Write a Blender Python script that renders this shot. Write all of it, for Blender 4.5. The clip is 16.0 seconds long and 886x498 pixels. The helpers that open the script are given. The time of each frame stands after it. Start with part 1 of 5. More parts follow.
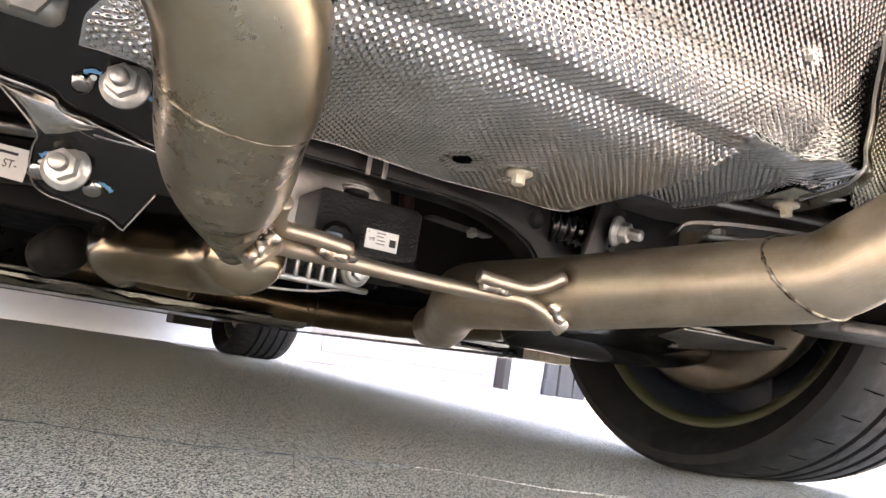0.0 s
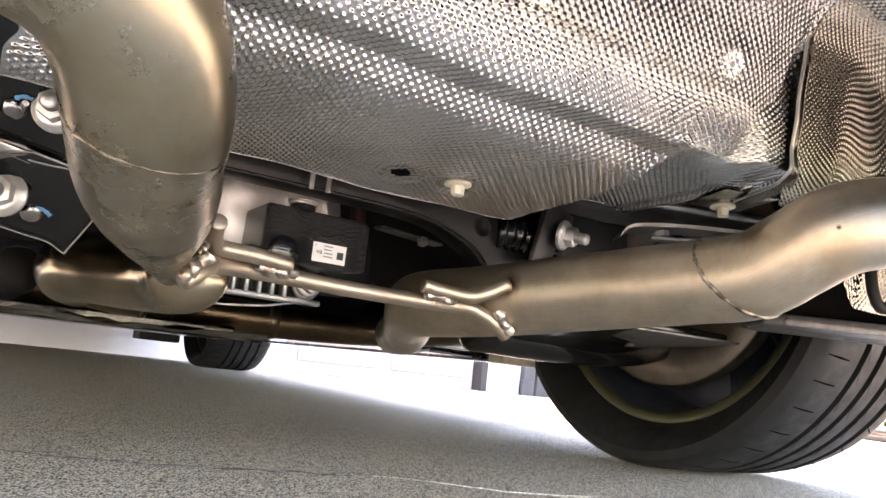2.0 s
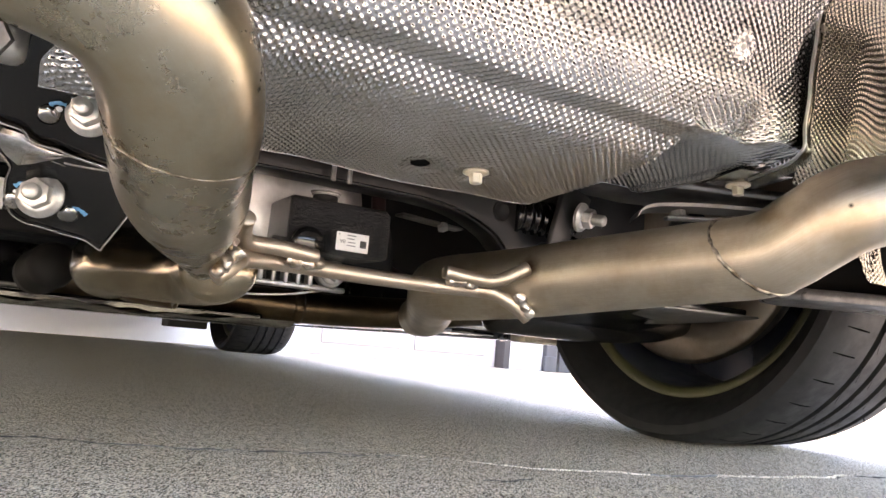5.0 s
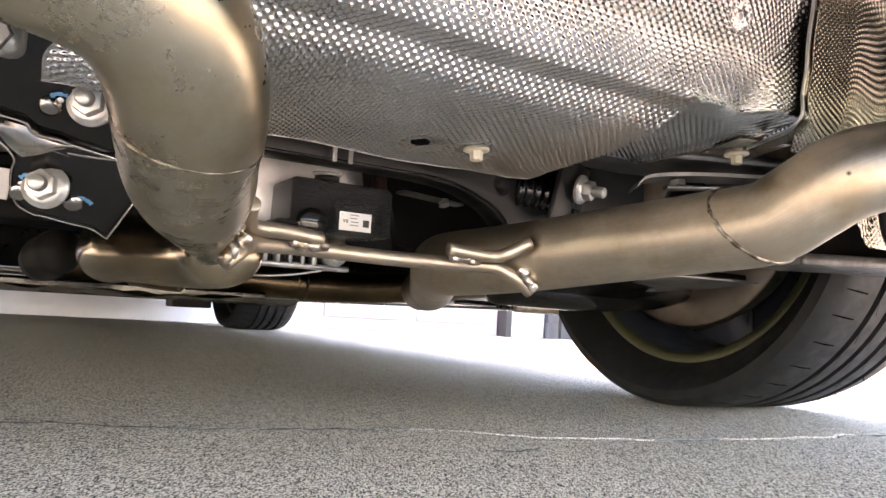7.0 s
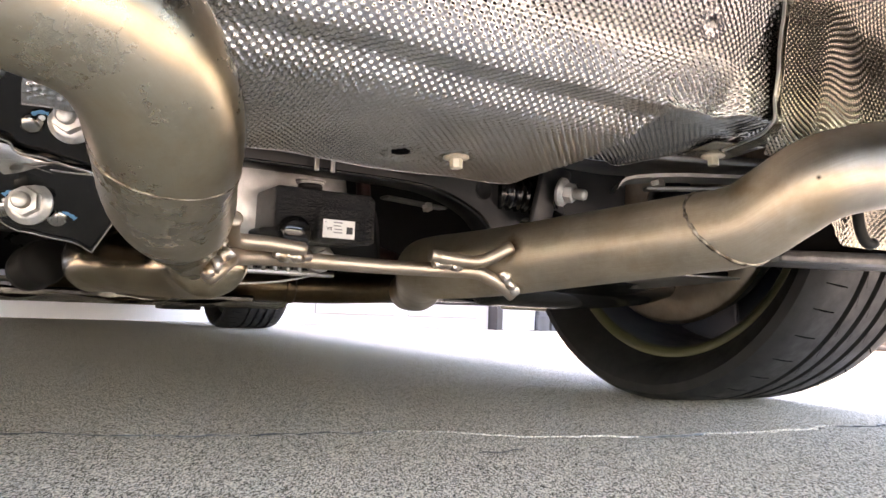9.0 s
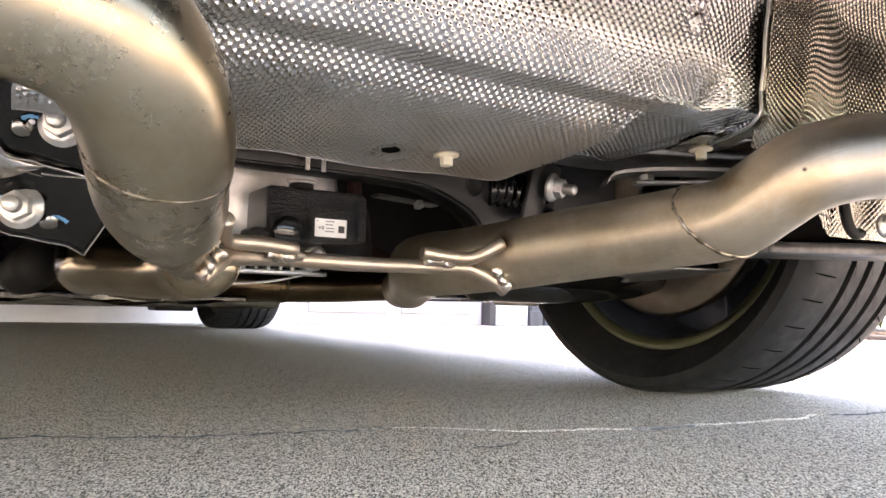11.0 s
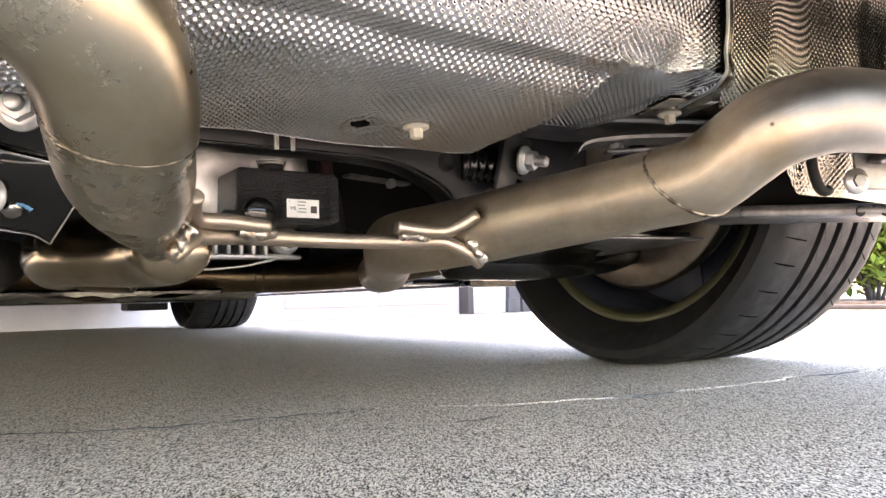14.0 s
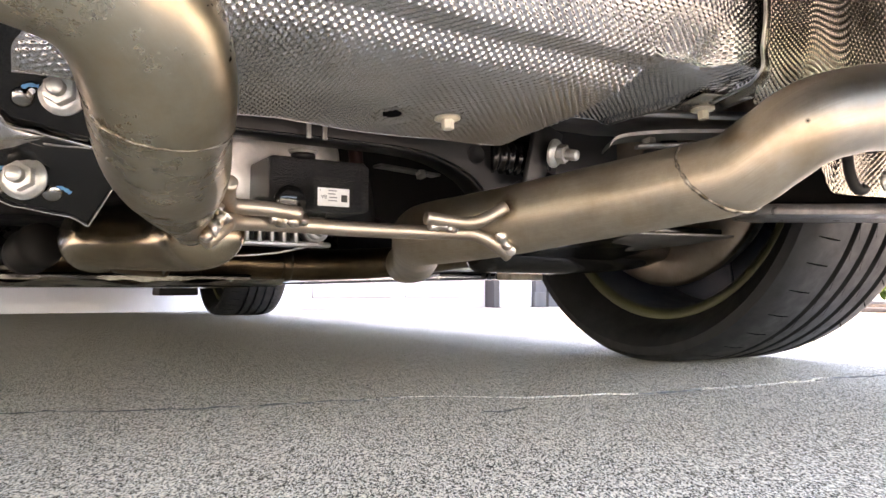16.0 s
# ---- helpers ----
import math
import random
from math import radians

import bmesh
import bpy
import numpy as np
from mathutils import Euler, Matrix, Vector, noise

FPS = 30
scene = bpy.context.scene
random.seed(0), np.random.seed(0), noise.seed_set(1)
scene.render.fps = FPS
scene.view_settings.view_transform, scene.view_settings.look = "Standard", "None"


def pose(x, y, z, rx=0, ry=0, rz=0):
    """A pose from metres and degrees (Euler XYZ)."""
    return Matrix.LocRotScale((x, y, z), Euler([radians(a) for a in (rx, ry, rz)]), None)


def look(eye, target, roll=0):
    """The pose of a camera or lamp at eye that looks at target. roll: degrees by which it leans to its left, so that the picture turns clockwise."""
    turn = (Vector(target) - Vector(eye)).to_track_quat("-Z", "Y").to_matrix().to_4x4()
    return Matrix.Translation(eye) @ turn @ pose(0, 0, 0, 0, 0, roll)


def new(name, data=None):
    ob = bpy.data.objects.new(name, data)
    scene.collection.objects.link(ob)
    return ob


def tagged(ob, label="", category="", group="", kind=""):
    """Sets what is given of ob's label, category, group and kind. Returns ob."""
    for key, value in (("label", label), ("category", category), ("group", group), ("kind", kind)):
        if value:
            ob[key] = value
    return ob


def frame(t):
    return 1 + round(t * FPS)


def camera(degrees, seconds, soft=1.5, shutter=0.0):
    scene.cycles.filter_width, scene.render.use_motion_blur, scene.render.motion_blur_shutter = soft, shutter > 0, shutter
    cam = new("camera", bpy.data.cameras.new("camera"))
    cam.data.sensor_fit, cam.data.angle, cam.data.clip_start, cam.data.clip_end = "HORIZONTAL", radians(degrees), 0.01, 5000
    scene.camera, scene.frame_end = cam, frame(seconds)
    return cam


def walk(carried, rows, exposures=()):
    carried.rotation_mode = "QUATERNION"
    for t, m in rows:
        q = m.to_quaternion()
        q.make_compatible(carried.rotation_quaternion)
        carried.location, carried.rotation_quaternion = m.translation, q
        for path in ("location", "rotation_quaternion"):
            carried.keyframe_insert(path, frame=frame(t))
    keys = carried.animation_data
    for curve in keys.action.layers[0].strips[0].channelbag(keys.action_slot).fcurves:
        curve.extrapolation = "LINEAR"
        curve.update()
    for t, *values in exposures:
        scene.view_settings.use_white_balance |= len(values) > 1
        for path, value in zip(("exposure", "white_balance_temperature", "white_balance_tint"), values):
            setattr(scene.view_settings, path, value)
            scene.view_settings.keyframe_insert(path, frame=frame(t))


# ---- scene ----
cam = camera(61.5, 16.0)
PATH = [
    (0, (0.063, 0.094, 0.102), (1.043, 1.811, 0.406), 8.7),
    (0.5, (0.076, 0.086, 0.106), (1.068, 1.792, 0.431), 8.5),
    (1, (0.087, 0.074, 0.113), (1.094, 1.769, 0.448), 8.0),
    (1.5, (0.091, 0.068, 0.116), (1.114, 1.755, 0.449), 7.3),
    (2, (0.08, 0.072, 0.11), (1.11, 1.756, 0.43), 6.5),
    (2.5, (0.07, 0.066, 0.11), (1.092, 1.758, 0.414), 6.0),
    (3, (0.071, 0.065, 0.108), (1.081, 1.766, 0.402), 5.8),
    (3.5, (0.068, 0.064, 0.109), (1.069, 1.77, 0.402), 5.8),
    (4, (0.07, 0.058, 0.115), (1.068, 1.767, 0.405), 5.6),
    (6.5, (0.066, 0.057, 0.112), (1.066, 1.778, 0.307), 4.1),
    (7, (0.063, 0.053, 0.119), (1.069, 1.772, 0.298), 3.4),
    (7.5, (0.064, 0.048, 0.124), (1.081, 1.763, 0.278), 2.3),
    (8, (0.062, 0.042, 0.129), (1.083, 1.754, 0.285), 2.2),
    (8.5, (0.063, 0.04, 0.13), (1.087, 1.75, 0.295), 2.3),
    (9, (0.064, 0.041, 0.13), (1.092, 1.749, 0.291), 2.3),
    (11.5, (0.062, 0.034, 0.13), (1.11, 1.73, 0.284), 1.2),
    (12, (0.061, 0.014, 0.147), (1.107, 1.695, 0.429), 0.7),
    (12.5, (0.058, -0.002, 0.161), (1.104, 1.626, 0.669), -0.4),
    (13, (0.06, 0.007, 0.158), (1.121, 1.657, 0.545), -1.3),
    (13.5, (0.063, 0.031, 0.132), (1.144, 1.699, 0.349), -1.7),
    (14, (0.065, 0.041, 0.114), (1.168, 1.704, 0.247), -1.4),
    (14.5, (0.077, 0.051, 0.095), (1.179, 1.716, 0.194), -1.0),
    (15, (0.072, 0.047, 0.101), (1.155, 1.725, 0.196), -0.5),
    (15.5, (0.069, 0.043, 0.106), (1.13, 1.736, 0.208), -0.2),
    (16, (0.062, 0.039, 0.112), (1.105, 1.742, 0.227), 0.0),
]
walk(cam, [(t, look(eye, target, roll)) for t, eye, target, roll in PATH], exposures=[(0.0, 4.27, 8150, 22), (9.0, 4.22, 8150, 22), (12.5, 4.22, 8150, 22), (16.0, 4.28, 8150, 22)])

# ---- light ----
world = bpy.data.worlds.new("sky")
scene.world = world
world.use_nodes = True
wn = world.node_tree
sky = wn.nodes.new("ShaderNodeTexSky")
sky.sky_type, sky.sun_disc = "NISHITA", False
SUN_DIR = Vector((-0.24, 0.16, 0.957)).normalized()
sky.sun_elevation = math.asin(SUN_DIR.z)
sky.sun_rotation = math.atan2(SUN_DIR.x, SUN_DIR.y)
wn.links.new(sky.outputs[0], wn.nodes["Background"].inputs[0])
wn.nodes["Background"].inputs[1].default_value = 0.15
sun_data = bpy.data.lights.new("sun", "SUN")
sun_data.energy, sun_data.angle, sun_data.color = 1.1, radians(0.5), (1.0, 0.93, 0.82)
sun = new("sun", sun_data)
sun.matrix_world = look(SUN_DIR * 30, (0, 0, 0))


# ---- materials ----
class Mat:
    """A node material with short ways to add textures."""

    def __init__(self, name, color, rough=0.5, metal=0.0, coat=0.0, spec=0.5):
        self.m = bpy.data.materials.new(name)
        self.m.use_nodes = True
        self.nt = self.m.node_tree
        self.b = self.nt.nodes["Principled BSDF"]
        self.b.inputs["Base Color"].default_value = (*color, 1)
        self.b.inputs["Roughness"].default_value = rough
        self.b.inputs["Metallic"].default_value = metal
        self.b.inputs["Coat Weight"].default_value = coat
        self.b.inputs["Coat Roughness"].default_value = 0.08
        self.b.inputs["Specular IOR Level"].default_value = spec
        self.normal = None

    def node(self, kind, **kw):
        n = self.nt.nodes.new(kind)
        for k, v in kw.items():
            n.inputs[k].default_value = v
        return n

    def coords(self, stretch=(1, 1, 1), uv=False, turn=None):
        c = self.nt.nodes.new("ShaderNodeTexCoord")
        mp = self.nt.nodes.new("ShaderNodeMapping")
        mp.inputs["Scale"].default_value = stretch
        if turn is not None:
            mp.vector_type = "TEXTURE"
            mp.inputs["Rotation"].default_value = (0, 0, turn)
        self.nt.links.new(c.outputs["UV" if uv else "Object"], mp.inputs[0])
        return mp.outputs[0]

    def noise(self, scale, detail=4.0, rough=0.6, stretch=(1, 1, 1), uv=False, turn=None):
        n = self.node("ShaderNodeTexNoise", Scale=scale, Detail=detail, Roughness=rough)
        self.nt.links.new(self.coords(stretch, uv, turn), n.inputs["Vector"])
        return n.outputs["Fac"]

    def voronoi(self, scale, stretch=(1, 1, 1), out="Distance", feature="F1", turn=None):
        n = self.node("ShaderNodeTexVoronoi", Scale=scale)
        n.feature = feature
        self.nt.links.new(self.coords(stretch, False, turn), n.inputs["Vector"])
        return n.outputs[out]

    def spot(self, at, radius):
        """1 at a place, falling to 0 at the radius, with a ragged edge."""
        c = self.nt.nodes.new("ShaderNodeTexCoord")
        d = self.nt.nodes.new("ShaderNodeVectorMath")
        d.operation = "DISTANCE"
        self.nt.links.new(c.outputs["Object"], d.inputs[0])
        d.inputs[1].default_value = at
        n = self.nt.nodes.new("ShaderNodeMath")
        n.operation = "MULTIPLY_ADD"
        self.nt.links.new(self.noise(90, 3), n.inputs[0])
        n.inputs[1].default_value = radius * 0.9
        self.nt.links.new(d.outputs["Value"], n.inputs[2])
        r = self.nt.nodes.new("ShaderNodeMapRange")
        r.inputs["From Min"].default_value, r.inputs["From Max"].default_value = radius * 0.6, radius * 1.4
        r.inputs["To Min"].default_value, r.inputs["To Max"].default_value = 1.0, 0.0
        self.nt.links.new(n.outputs[0], r.inputs["Value"])
        return r.outputs["Result"]

    def ramp(self, fac, *stops):
        r = self.nt.nodes.new("ShaderNodeValToRGB")
        e = r.color_ramp.elements
        while len(e) < len(stops):
            e.new(0.5)
        for el, (p, c) in zip(e, stops):
            el.position = p
            el.color = (*c, 1) if not isinstance(c, (int, float)) else (c, c, c, 1)
        self.nt.links.new(fac, r.inputs[0])
        return r.outputs[0]

    def mix(self, fac, a, b, mode="MIX"):
        n = self.nt.nodes.new("ShaderNodeMix")
        n.data_type, n.blend_type = "RGBA", mode
        for sock, v in ((n.inputs[0], fac), (n.inputs[6], a), (n.inputs[7], b)):
            if isinstance(v, (int, float)):
                sock.default_value = v
            elif isinstance(v, tuple):
                sock.default_value = (*v, 1)
            else:
                self.nt.links.new(v, sock)
        return n.outputs[2]

    def color(self, out):
        self.nt.links.new(out, self.b.inputs["Base Color"])
        return self

    def rough(self, out):
        self.nt.links.new(out, self.b.inputs["Roughness"])
        return self

    def bump(self, fac, strength=0.3, dist=0.001):
        n = self.node("ShaderNodeBump", Strength=strength, Distance=dist)
        self.nt.links.new(fac, n.inputs["Height"])
        if self.normal is not None:
            self.nt.links.new(self.normal, n.inputs["Normal"])
        self.normal = n.outputs[0]
        self.nt.links.new(self.normal, self.b.inputs["Normal"])
        return self


def make_steel(name, base, dark, heat=0.5, lines=1.0, burns=(), gloss=(0.23, 0.39), pits=0.05):
    m = Mat(name, base, 0.3, 1.0)
    streak = m.noise(9, 6, 0.75, (0.5, 44, 1), uv=True)
    cloud = m.noise(22, 7, 0.75)
    c = m.mix(m.ramp(streak, (0.35, 1.0 - lines), (0.7, 1.0)), dark, base)
    c = m.mix(m.ramp(cloud, (0.45, 0.0), (0.75, heat)), c, (0.31, 0.215, 0.115))
    c = m.mix(m.ramp(m.noise(9, 6, 0.7), (0.48, 0.0), (0.72, 0.55)), c, tuple(v * 0.55 for v in dark))
    for at, radius, tint in burns:
        c = m.mix(m.spot(at, radius), c, tint)
    m.color(c)
    m.rough(m.ramp(m.mix(0.5 * lines, cloud, streak), (0.3, gloss[0]), (0.7, gloss[1])))
    m.bump(streak, 0.015 * lines, 0.0003)
    m.bump(m.noise(420, 3, 0.6), pits, 0.0003)
    return m.m


STEEL = make_steel("brushed_steel", (0.55, 0.475, 0.375), (0.36, 0.305, 0.23), 0.45, 0.7, (((0.555, 0.350, 0.215), 0.034, (0.34, 0.265, 0.175)), ((0.63, 0.325, 0.235), 0.085, (0.37, 0.335, 0.29)), ((0.453, 0.570, 0.189), 0.014, (0.09, 0.05, 0.028)), ((0.462, 0.582, 0.150), 0.012, (0.14, 0.09, 0.05)), ((0.546, 0.343, 0.231), 0.0024, (0.02, 0.017, 0.014)), ((0.535, 0.395, 0.225), 0.016, (0.24, 0.165, 0.085))), (0.35, 0.50))
STEEL_DULL = make_steel("heat_tinted_steel", (0.24, 0.18, 0.115), (0.11, 0.08, 0.048), 0.6)
STEEL_SATIN = make_steel("satin_steel", (0.35, 0.31, 0.232), (0.21, 0.18, 0.13), 0.5, 0.14, (((0.19, 0.545, 0.163), 0.018, (0.17, 0.12, 0.07)), ((0.135, 0.41, 0.150), 0.020, (0.44, 0.38, 0.28)), ((0.15, 0.50, 0.140), 0.006, (0.13, 0.10, 0.075)), ((0.105, 0.365, 0.185), 0.02, (0.30, 0.235, 0.15))), (0.21, 0.36), 0.015)
POLISHED = make_steel("polished_steel", (0.50, 0.42, 0.31), (0.27, 0.22, 0.15), 0.6, 0.6, (((0.20, 0.70, 0.14), 0.03, (0.25, 0.19, 0.12)),), (0.13, 0.26))
ROD = make_steel("rod_steel", (0.50, 0.425, 0.35), (0.36, 0.29, 0.23), 0.4, 0.6, (), (0.36, 0.50))

m = Mat("weld_bead", (0.62, 0.57, 0.52), 0.3, 1.0)
m.color(m.ramp(m.noise(120, 4), (0.35, (0.25, 0.18, 0.12)), (0.6, (0.68, 0.63, 0.58))))
m.bump(m.noise(300, 3), 0.5, 0.002)
WELD = m.m

m = Mat("weld_seam", (0.3, 0.25, 0.2), 0.4, 0.9)
m.color(m.ramp(m.noise(85, 4), (0.40, (0.05, 0.038, 0.026)), (0.66, (0.48, 0.42, 0.35))))
m.bump(m.noise(300, 3), 0.5, 0.002)
SEAM = m.m

m = Mat("dark_pressing", (0.06, 0.055, 0.05), 0.35, 0.5)
m.color(m.ramp(m.noise(24, 6, 0.7), (0.35, (0.11, 0.105, 0.10)), (0.7, (0.26, 0.25, 0.235))))
m.rough(m.ramp(m.noise(40, 4), (0.3, 0.25), (0.7, 0.45)))
PRESSING = m.m

m = Mat("embossed_aluminium", (0.7, 0.68, 0.66), 0.15, 1.0)
m.color(m.ramp(m.noise(14, 6), (0.3, (0.40, 0.396, 0.39)), (0.65, (0.53, 0.524, 0.517))))
m.rough(m.ramp(m.noise(30, 4), (0.3, 0.10), (0.7, 0.19)))
ALU = m.m

# brown-stained foil, darkened further to put its sheltered shade into the colour
m = Mat("shaded_stained_aluminium", (0.4, 0.36, 0.3), 0.2, 1.0)
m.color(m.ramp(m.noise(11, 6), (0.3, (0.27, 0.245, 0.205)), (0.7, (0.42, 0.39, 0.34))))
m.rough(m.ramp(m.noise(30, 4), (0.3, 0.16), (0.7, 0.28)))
ALU_STAINED_SHADED = m.m

m = Mat("black_paint", (0.007, 0.007, 0.0073), 0.15, 0.0, 0.0, 0.5)
m.rough(m.ramp(m.noise(25, 5), (0.35, 0.07), (0.75, 0.22)))
m.bump(m.noise(38, 3, 0.5), 0.14, 0.003)
m.bump(m.noise(220, 3), 0.08, 0.0006)
BLACK = m.m

m = Mat("satin_black", (0.006, 0.006, 0.0063), 0.4, 0.0, 0.0, 0.3)
m.rough(m.ramp(m.noise(25, 5), (0.35, 0.30), (0.75, 0.5)))
m.bump(m.noise(220, 3), 0.1, 0.0006)
SATIN = m.m

# pale metal that puts the highlights of gloss black paint into the colour
m = Mat("highlight_metal", (0.20, 0.195, 0.185), 0.16, 1.0)
m.color(m.ramp(m.noise(26, 5), (0.3, (0.20, 0.195, 0.188)), (0.7, (0.68, 0.66, 0.63))))
GLINT = m.m

m = Mat("black_body", (0.009, 0.0088, 0.0085), 0.6, 0.0, 0.0, 0.3)
m.rough(m.ramp(m.noise(12, 4), (0.3, 0.5), (0.7, 0.75)))
MATT = m.m

m = Mat("cast_black", (0.012, 0.012, 0.013), 0.3, 0.0, 0.0, 0.6)
m.bump(m.noise(520, 2, 0.5), 1.0, 0.0045)
m.rough(m.ramp(m.noise(60, 3), (0.3, 0.12), (0.7, 0.24)))
CAST = m.m

m = Mat("cast_aluminium", (0.55, 0.54, 0.52), 0.42, 1.0)
m.color(m.ramp(m.noise(40, 5), (0.3, (0.50, 0.49, 0.475)), (0.7, (0.74, 0.725, 0.70))))
m.bump(m.noise(350, 3), 0.25, 0.0008)
CASTALU = m.m

m = Mat("zinc", (0.5, 0.49, 0.47), 0.4, 0.8)
m.color(m.ramp(m.noise(90, 4), (0.3, (0.46, 0.45, 0.43)), (0.7, (0.70, 0.685, 0.655))))
m.bump(m.noise(500, 2), 0.15, 0.0005)
ZINC = m.m

m = Mat("forged_metal", (0.34, 0.33, 0.32), 0.4, 0.9)
m.color(m.ramp(m.noise(28, 5), (0.3, (0.14, 0.135, 0.13)), (0.7, (0.32, 0.31, 0.295))))
m.bump(m.noise(240, 3), 0.25, 0.0008)
FORGED = m.m

m = Mat("tyre_rubber", (0.018, 0.018, 0.019), 0.62, 0.0, 0.0, 0.3)
m.color(m.ramp(m.noise(18, 5), (0.3, (0.0065, 0.0066, 0.0070)), (0.75, (0.013, 0.0128, 0.0128))))
m.rough(m.ramp(m.noise(40, 4), (0.3, 0.5), (0.7, 0.72)))
m.bump(m.noise(420, 3), 0.18, 0.0006)
RUBBER = m.m

m = Mat("wheel_paint", (0.048, 0.056, 0.080), 0.4, 0.2, 0.0)
m.rough(m.ramp(m.noise(30, 4), (0.3, 0.28), (0.7, 0.5)))
RIM = m.m

# dark olive-yellow colour of the band on the rim edge
m = Mat("olive_yellow", (0.042, 0.044, 0.017), 0.5)
m.rough(m.ramp(m.noise(30, 4), (0.3, 0.3), (0.7, 0.5)))
YELLOW = m.m

m = Mat("tray_plastic", (0.014, 0.015, 0.018), 0.42, 0.0, 0.2, 0.6)
m.color(m.ramp(m.noise(40, 7, 0.8), (0.45, (0.0085, 0.0115, 0.019)), (0.8, (0.036, 0.045, 0.066))))
m.rough(m.ramp(m.noise(60, 4), (0.3, 0.22), (0.7, 0.40)))
m.bump(m.noise(700, 2), 0.15, 0.0004)
TRAY = m.m

m = Mat("dried_splash", (0.16, 0.155, 0.15), 0.8)
m.color(m.ramp(m.noise(220, 4), (0.35, (0.04, 0.044, 0.052)), (0.65, (0.12, 0.122, 0.13))))
SPLASH = m.m

m = Mat("cream_plastic", (0.62, 0.56, 0.42), 0.4)
m.color(m.ramp(m.noise(80, 3), (0.3, (0.52, 0.46, 0.33)), (0.7, (0.66, 0.6, 0.47))))
CREAM = m.m

m = Mat("paper_label", (0.78, 0.77, 0.75), 0.55)
m.color(m.ramp(m.noise(60, 3), (0.3, (0.7, 0.69, 0.67)), (0.7, (0.8, 0.79, 0.77))))
PAPER = m.m
SLOT = Mat("slot_shade", (0.003, 0.003, 0.003), 0.9, 0.0, 0.0, 0.0).m
INK = Mat("label_ink", (0.02, 0.02, 0.02), 0.6).m
PALE_INK = Mat("faded_label_ink", (0.22, 0.22, 0.22), 0.6).m
BLUE = Mat("blue_marker", (0.10, 0.30, 0.52), 0.45).m
RED = Mat("red_hose", (0.04, 0.012, 0.01), 0.5).m

m = Mat("car_paint", (0.03, 0.032, 0.036), 0.3, 0.3, 0.8)
m.rough(m.ramp(m.noise(20, 3), (0.3, 0.25), (0.7, 0.35)))
PAINT = m.m
m = Mat("tinted_glass", (0.01, 0.011, 0.012), 0.05, 0.0, 0.5)
GLASS = m.m

# driveway concrete: salt-and-pepper sand grain, faint stains
m = Mat("concrete", (0.36, 0.345, 0.32), 0.9, 0.0, 0.0, 0.1)
BROOM, TURN = (1.0, 2.6, 1.0), radians(-33)
grain = m.voronoi(980, BROOM, out="Color", turn=TURN)
fine = m.voronoi(1250, BROOM, out="Color", turn=TURN)
g2 = m.noise(600, 2, 0.7, BROOM, turn=TURN)
stain = m.noise(1.7, 6, 0.65)


def channel(m, out):
    n = m.nt.nodes.new("ShaderNodeSeparateColor")
    m.nt.links.new(out, n.inputs[0])
    return n.outputs[0]


gv, fv = channel(m, grain), channel(m, fine)
c = m.ramp(gv, (0.0, (0.055, 0.043, 0.03)), (0.12, (0.12, 0.094, 0.066)), (0.24, (0.57, 0.475, 0.37)), (0.6, (0.83, 0.715, 0.57)), (1.0, (0.98, 0.89, 0.765)))
c = m.mix(m.ramp(fv, (0.18, 1.0), (0.22, 0.0)), c, (0.03, 0.026, 0.022))
c = m.mix(m.ramp(g2, (0.34, 0.9), (0.42, 0.0)), c, (0.05, 0.043, 0.035))
c = m.mix(m.ramp(stain, (0.4, 0.0), (0.75, 0.18)), c, (0.40, 0.31, 0.21))
m.color(c)
m.bump(gv, 1.0, 0.0018)
m.bump(g2, 0.6, 0.0014)
CONCRETE = m.m
# paler tone for the raised far lip of the crack
m = Mat("pale_crack_lip", (0.5, 0.48, 0.45), 0.9)
m.color(m.ramp(m.noise(160, 4), (0.35, (0.30, 0.27, 0.23)), (0.6, (0.85, 0.79, 0.71))))
m.bump(m.noise(300, 3), 0.6, 0.002)
PALE_LIP = m.m
# dark filling of the sawn joint, also the painted shade inside the crack
m = Mat("joint_and_crack_shade", (0.08, 0.075, 0.07), 0.9)
m.color(m.ramp(m.noise(60, 4), (0.35, (0.05, 0.045, 0.04)), (0.65, (0.14, 0.13, 0.12))))
JOINT_AND_CRACK = m.m
m = Mat("oil_mark", (0.05, 0.047, 0.043), 0.8)
m.color(m.ramp(m.noise(400, 3), (0.4, (0.03, 0.028, 0.026)), (0.7, (0.2, 0.19, 0.18))))
MARK = m.m

m = Mat("garage_paint", (0.74, 0.68, 0.63), 0.5)
m.color(m.ramp(m.noise(3, 5), (0.3, (0.40, 0.345, 0.325)), (0.7, (0.44, 0.385, 0.36))))
GARAGE = m.m
m = Mat("wall_render", (0.72, 0.70, 0.67), 0.8)
m.color(m.ramp(m.noise(5, 5), (0.3, (0.46, 0.43, 0.40)), (0.7, (0.52, 0.49, 0.46))))
m.bump(m.noise(160, 4), 0.4, 0.003)
WALLM = m.m
# near-white lavender colour that imitates the brightness of a sunlit background
m = Mat("bright_backdrop", (0.78, 0.77, 0.78), 0.7)
m.color(m.ramp(m.noise(5, 5), (0.3, (0.73, 0.72, 0.735)), (0.7, (0.80, 0.79, 0.80))))
m.bump(m.noise(140, 4), 0.3, 0.003)
BRIGHT_BACKDROP = m.m
m = Mat("brown_trim", (0.17, 0.13, 0.12), 0.6)
m.color(m.ramp(m.noise(12, 5, stretch=(1, 1, 0.1)), (0.3, (0.032, 0.026, 0.025)), (0.7, (0.05, 0.042, 0.04))))
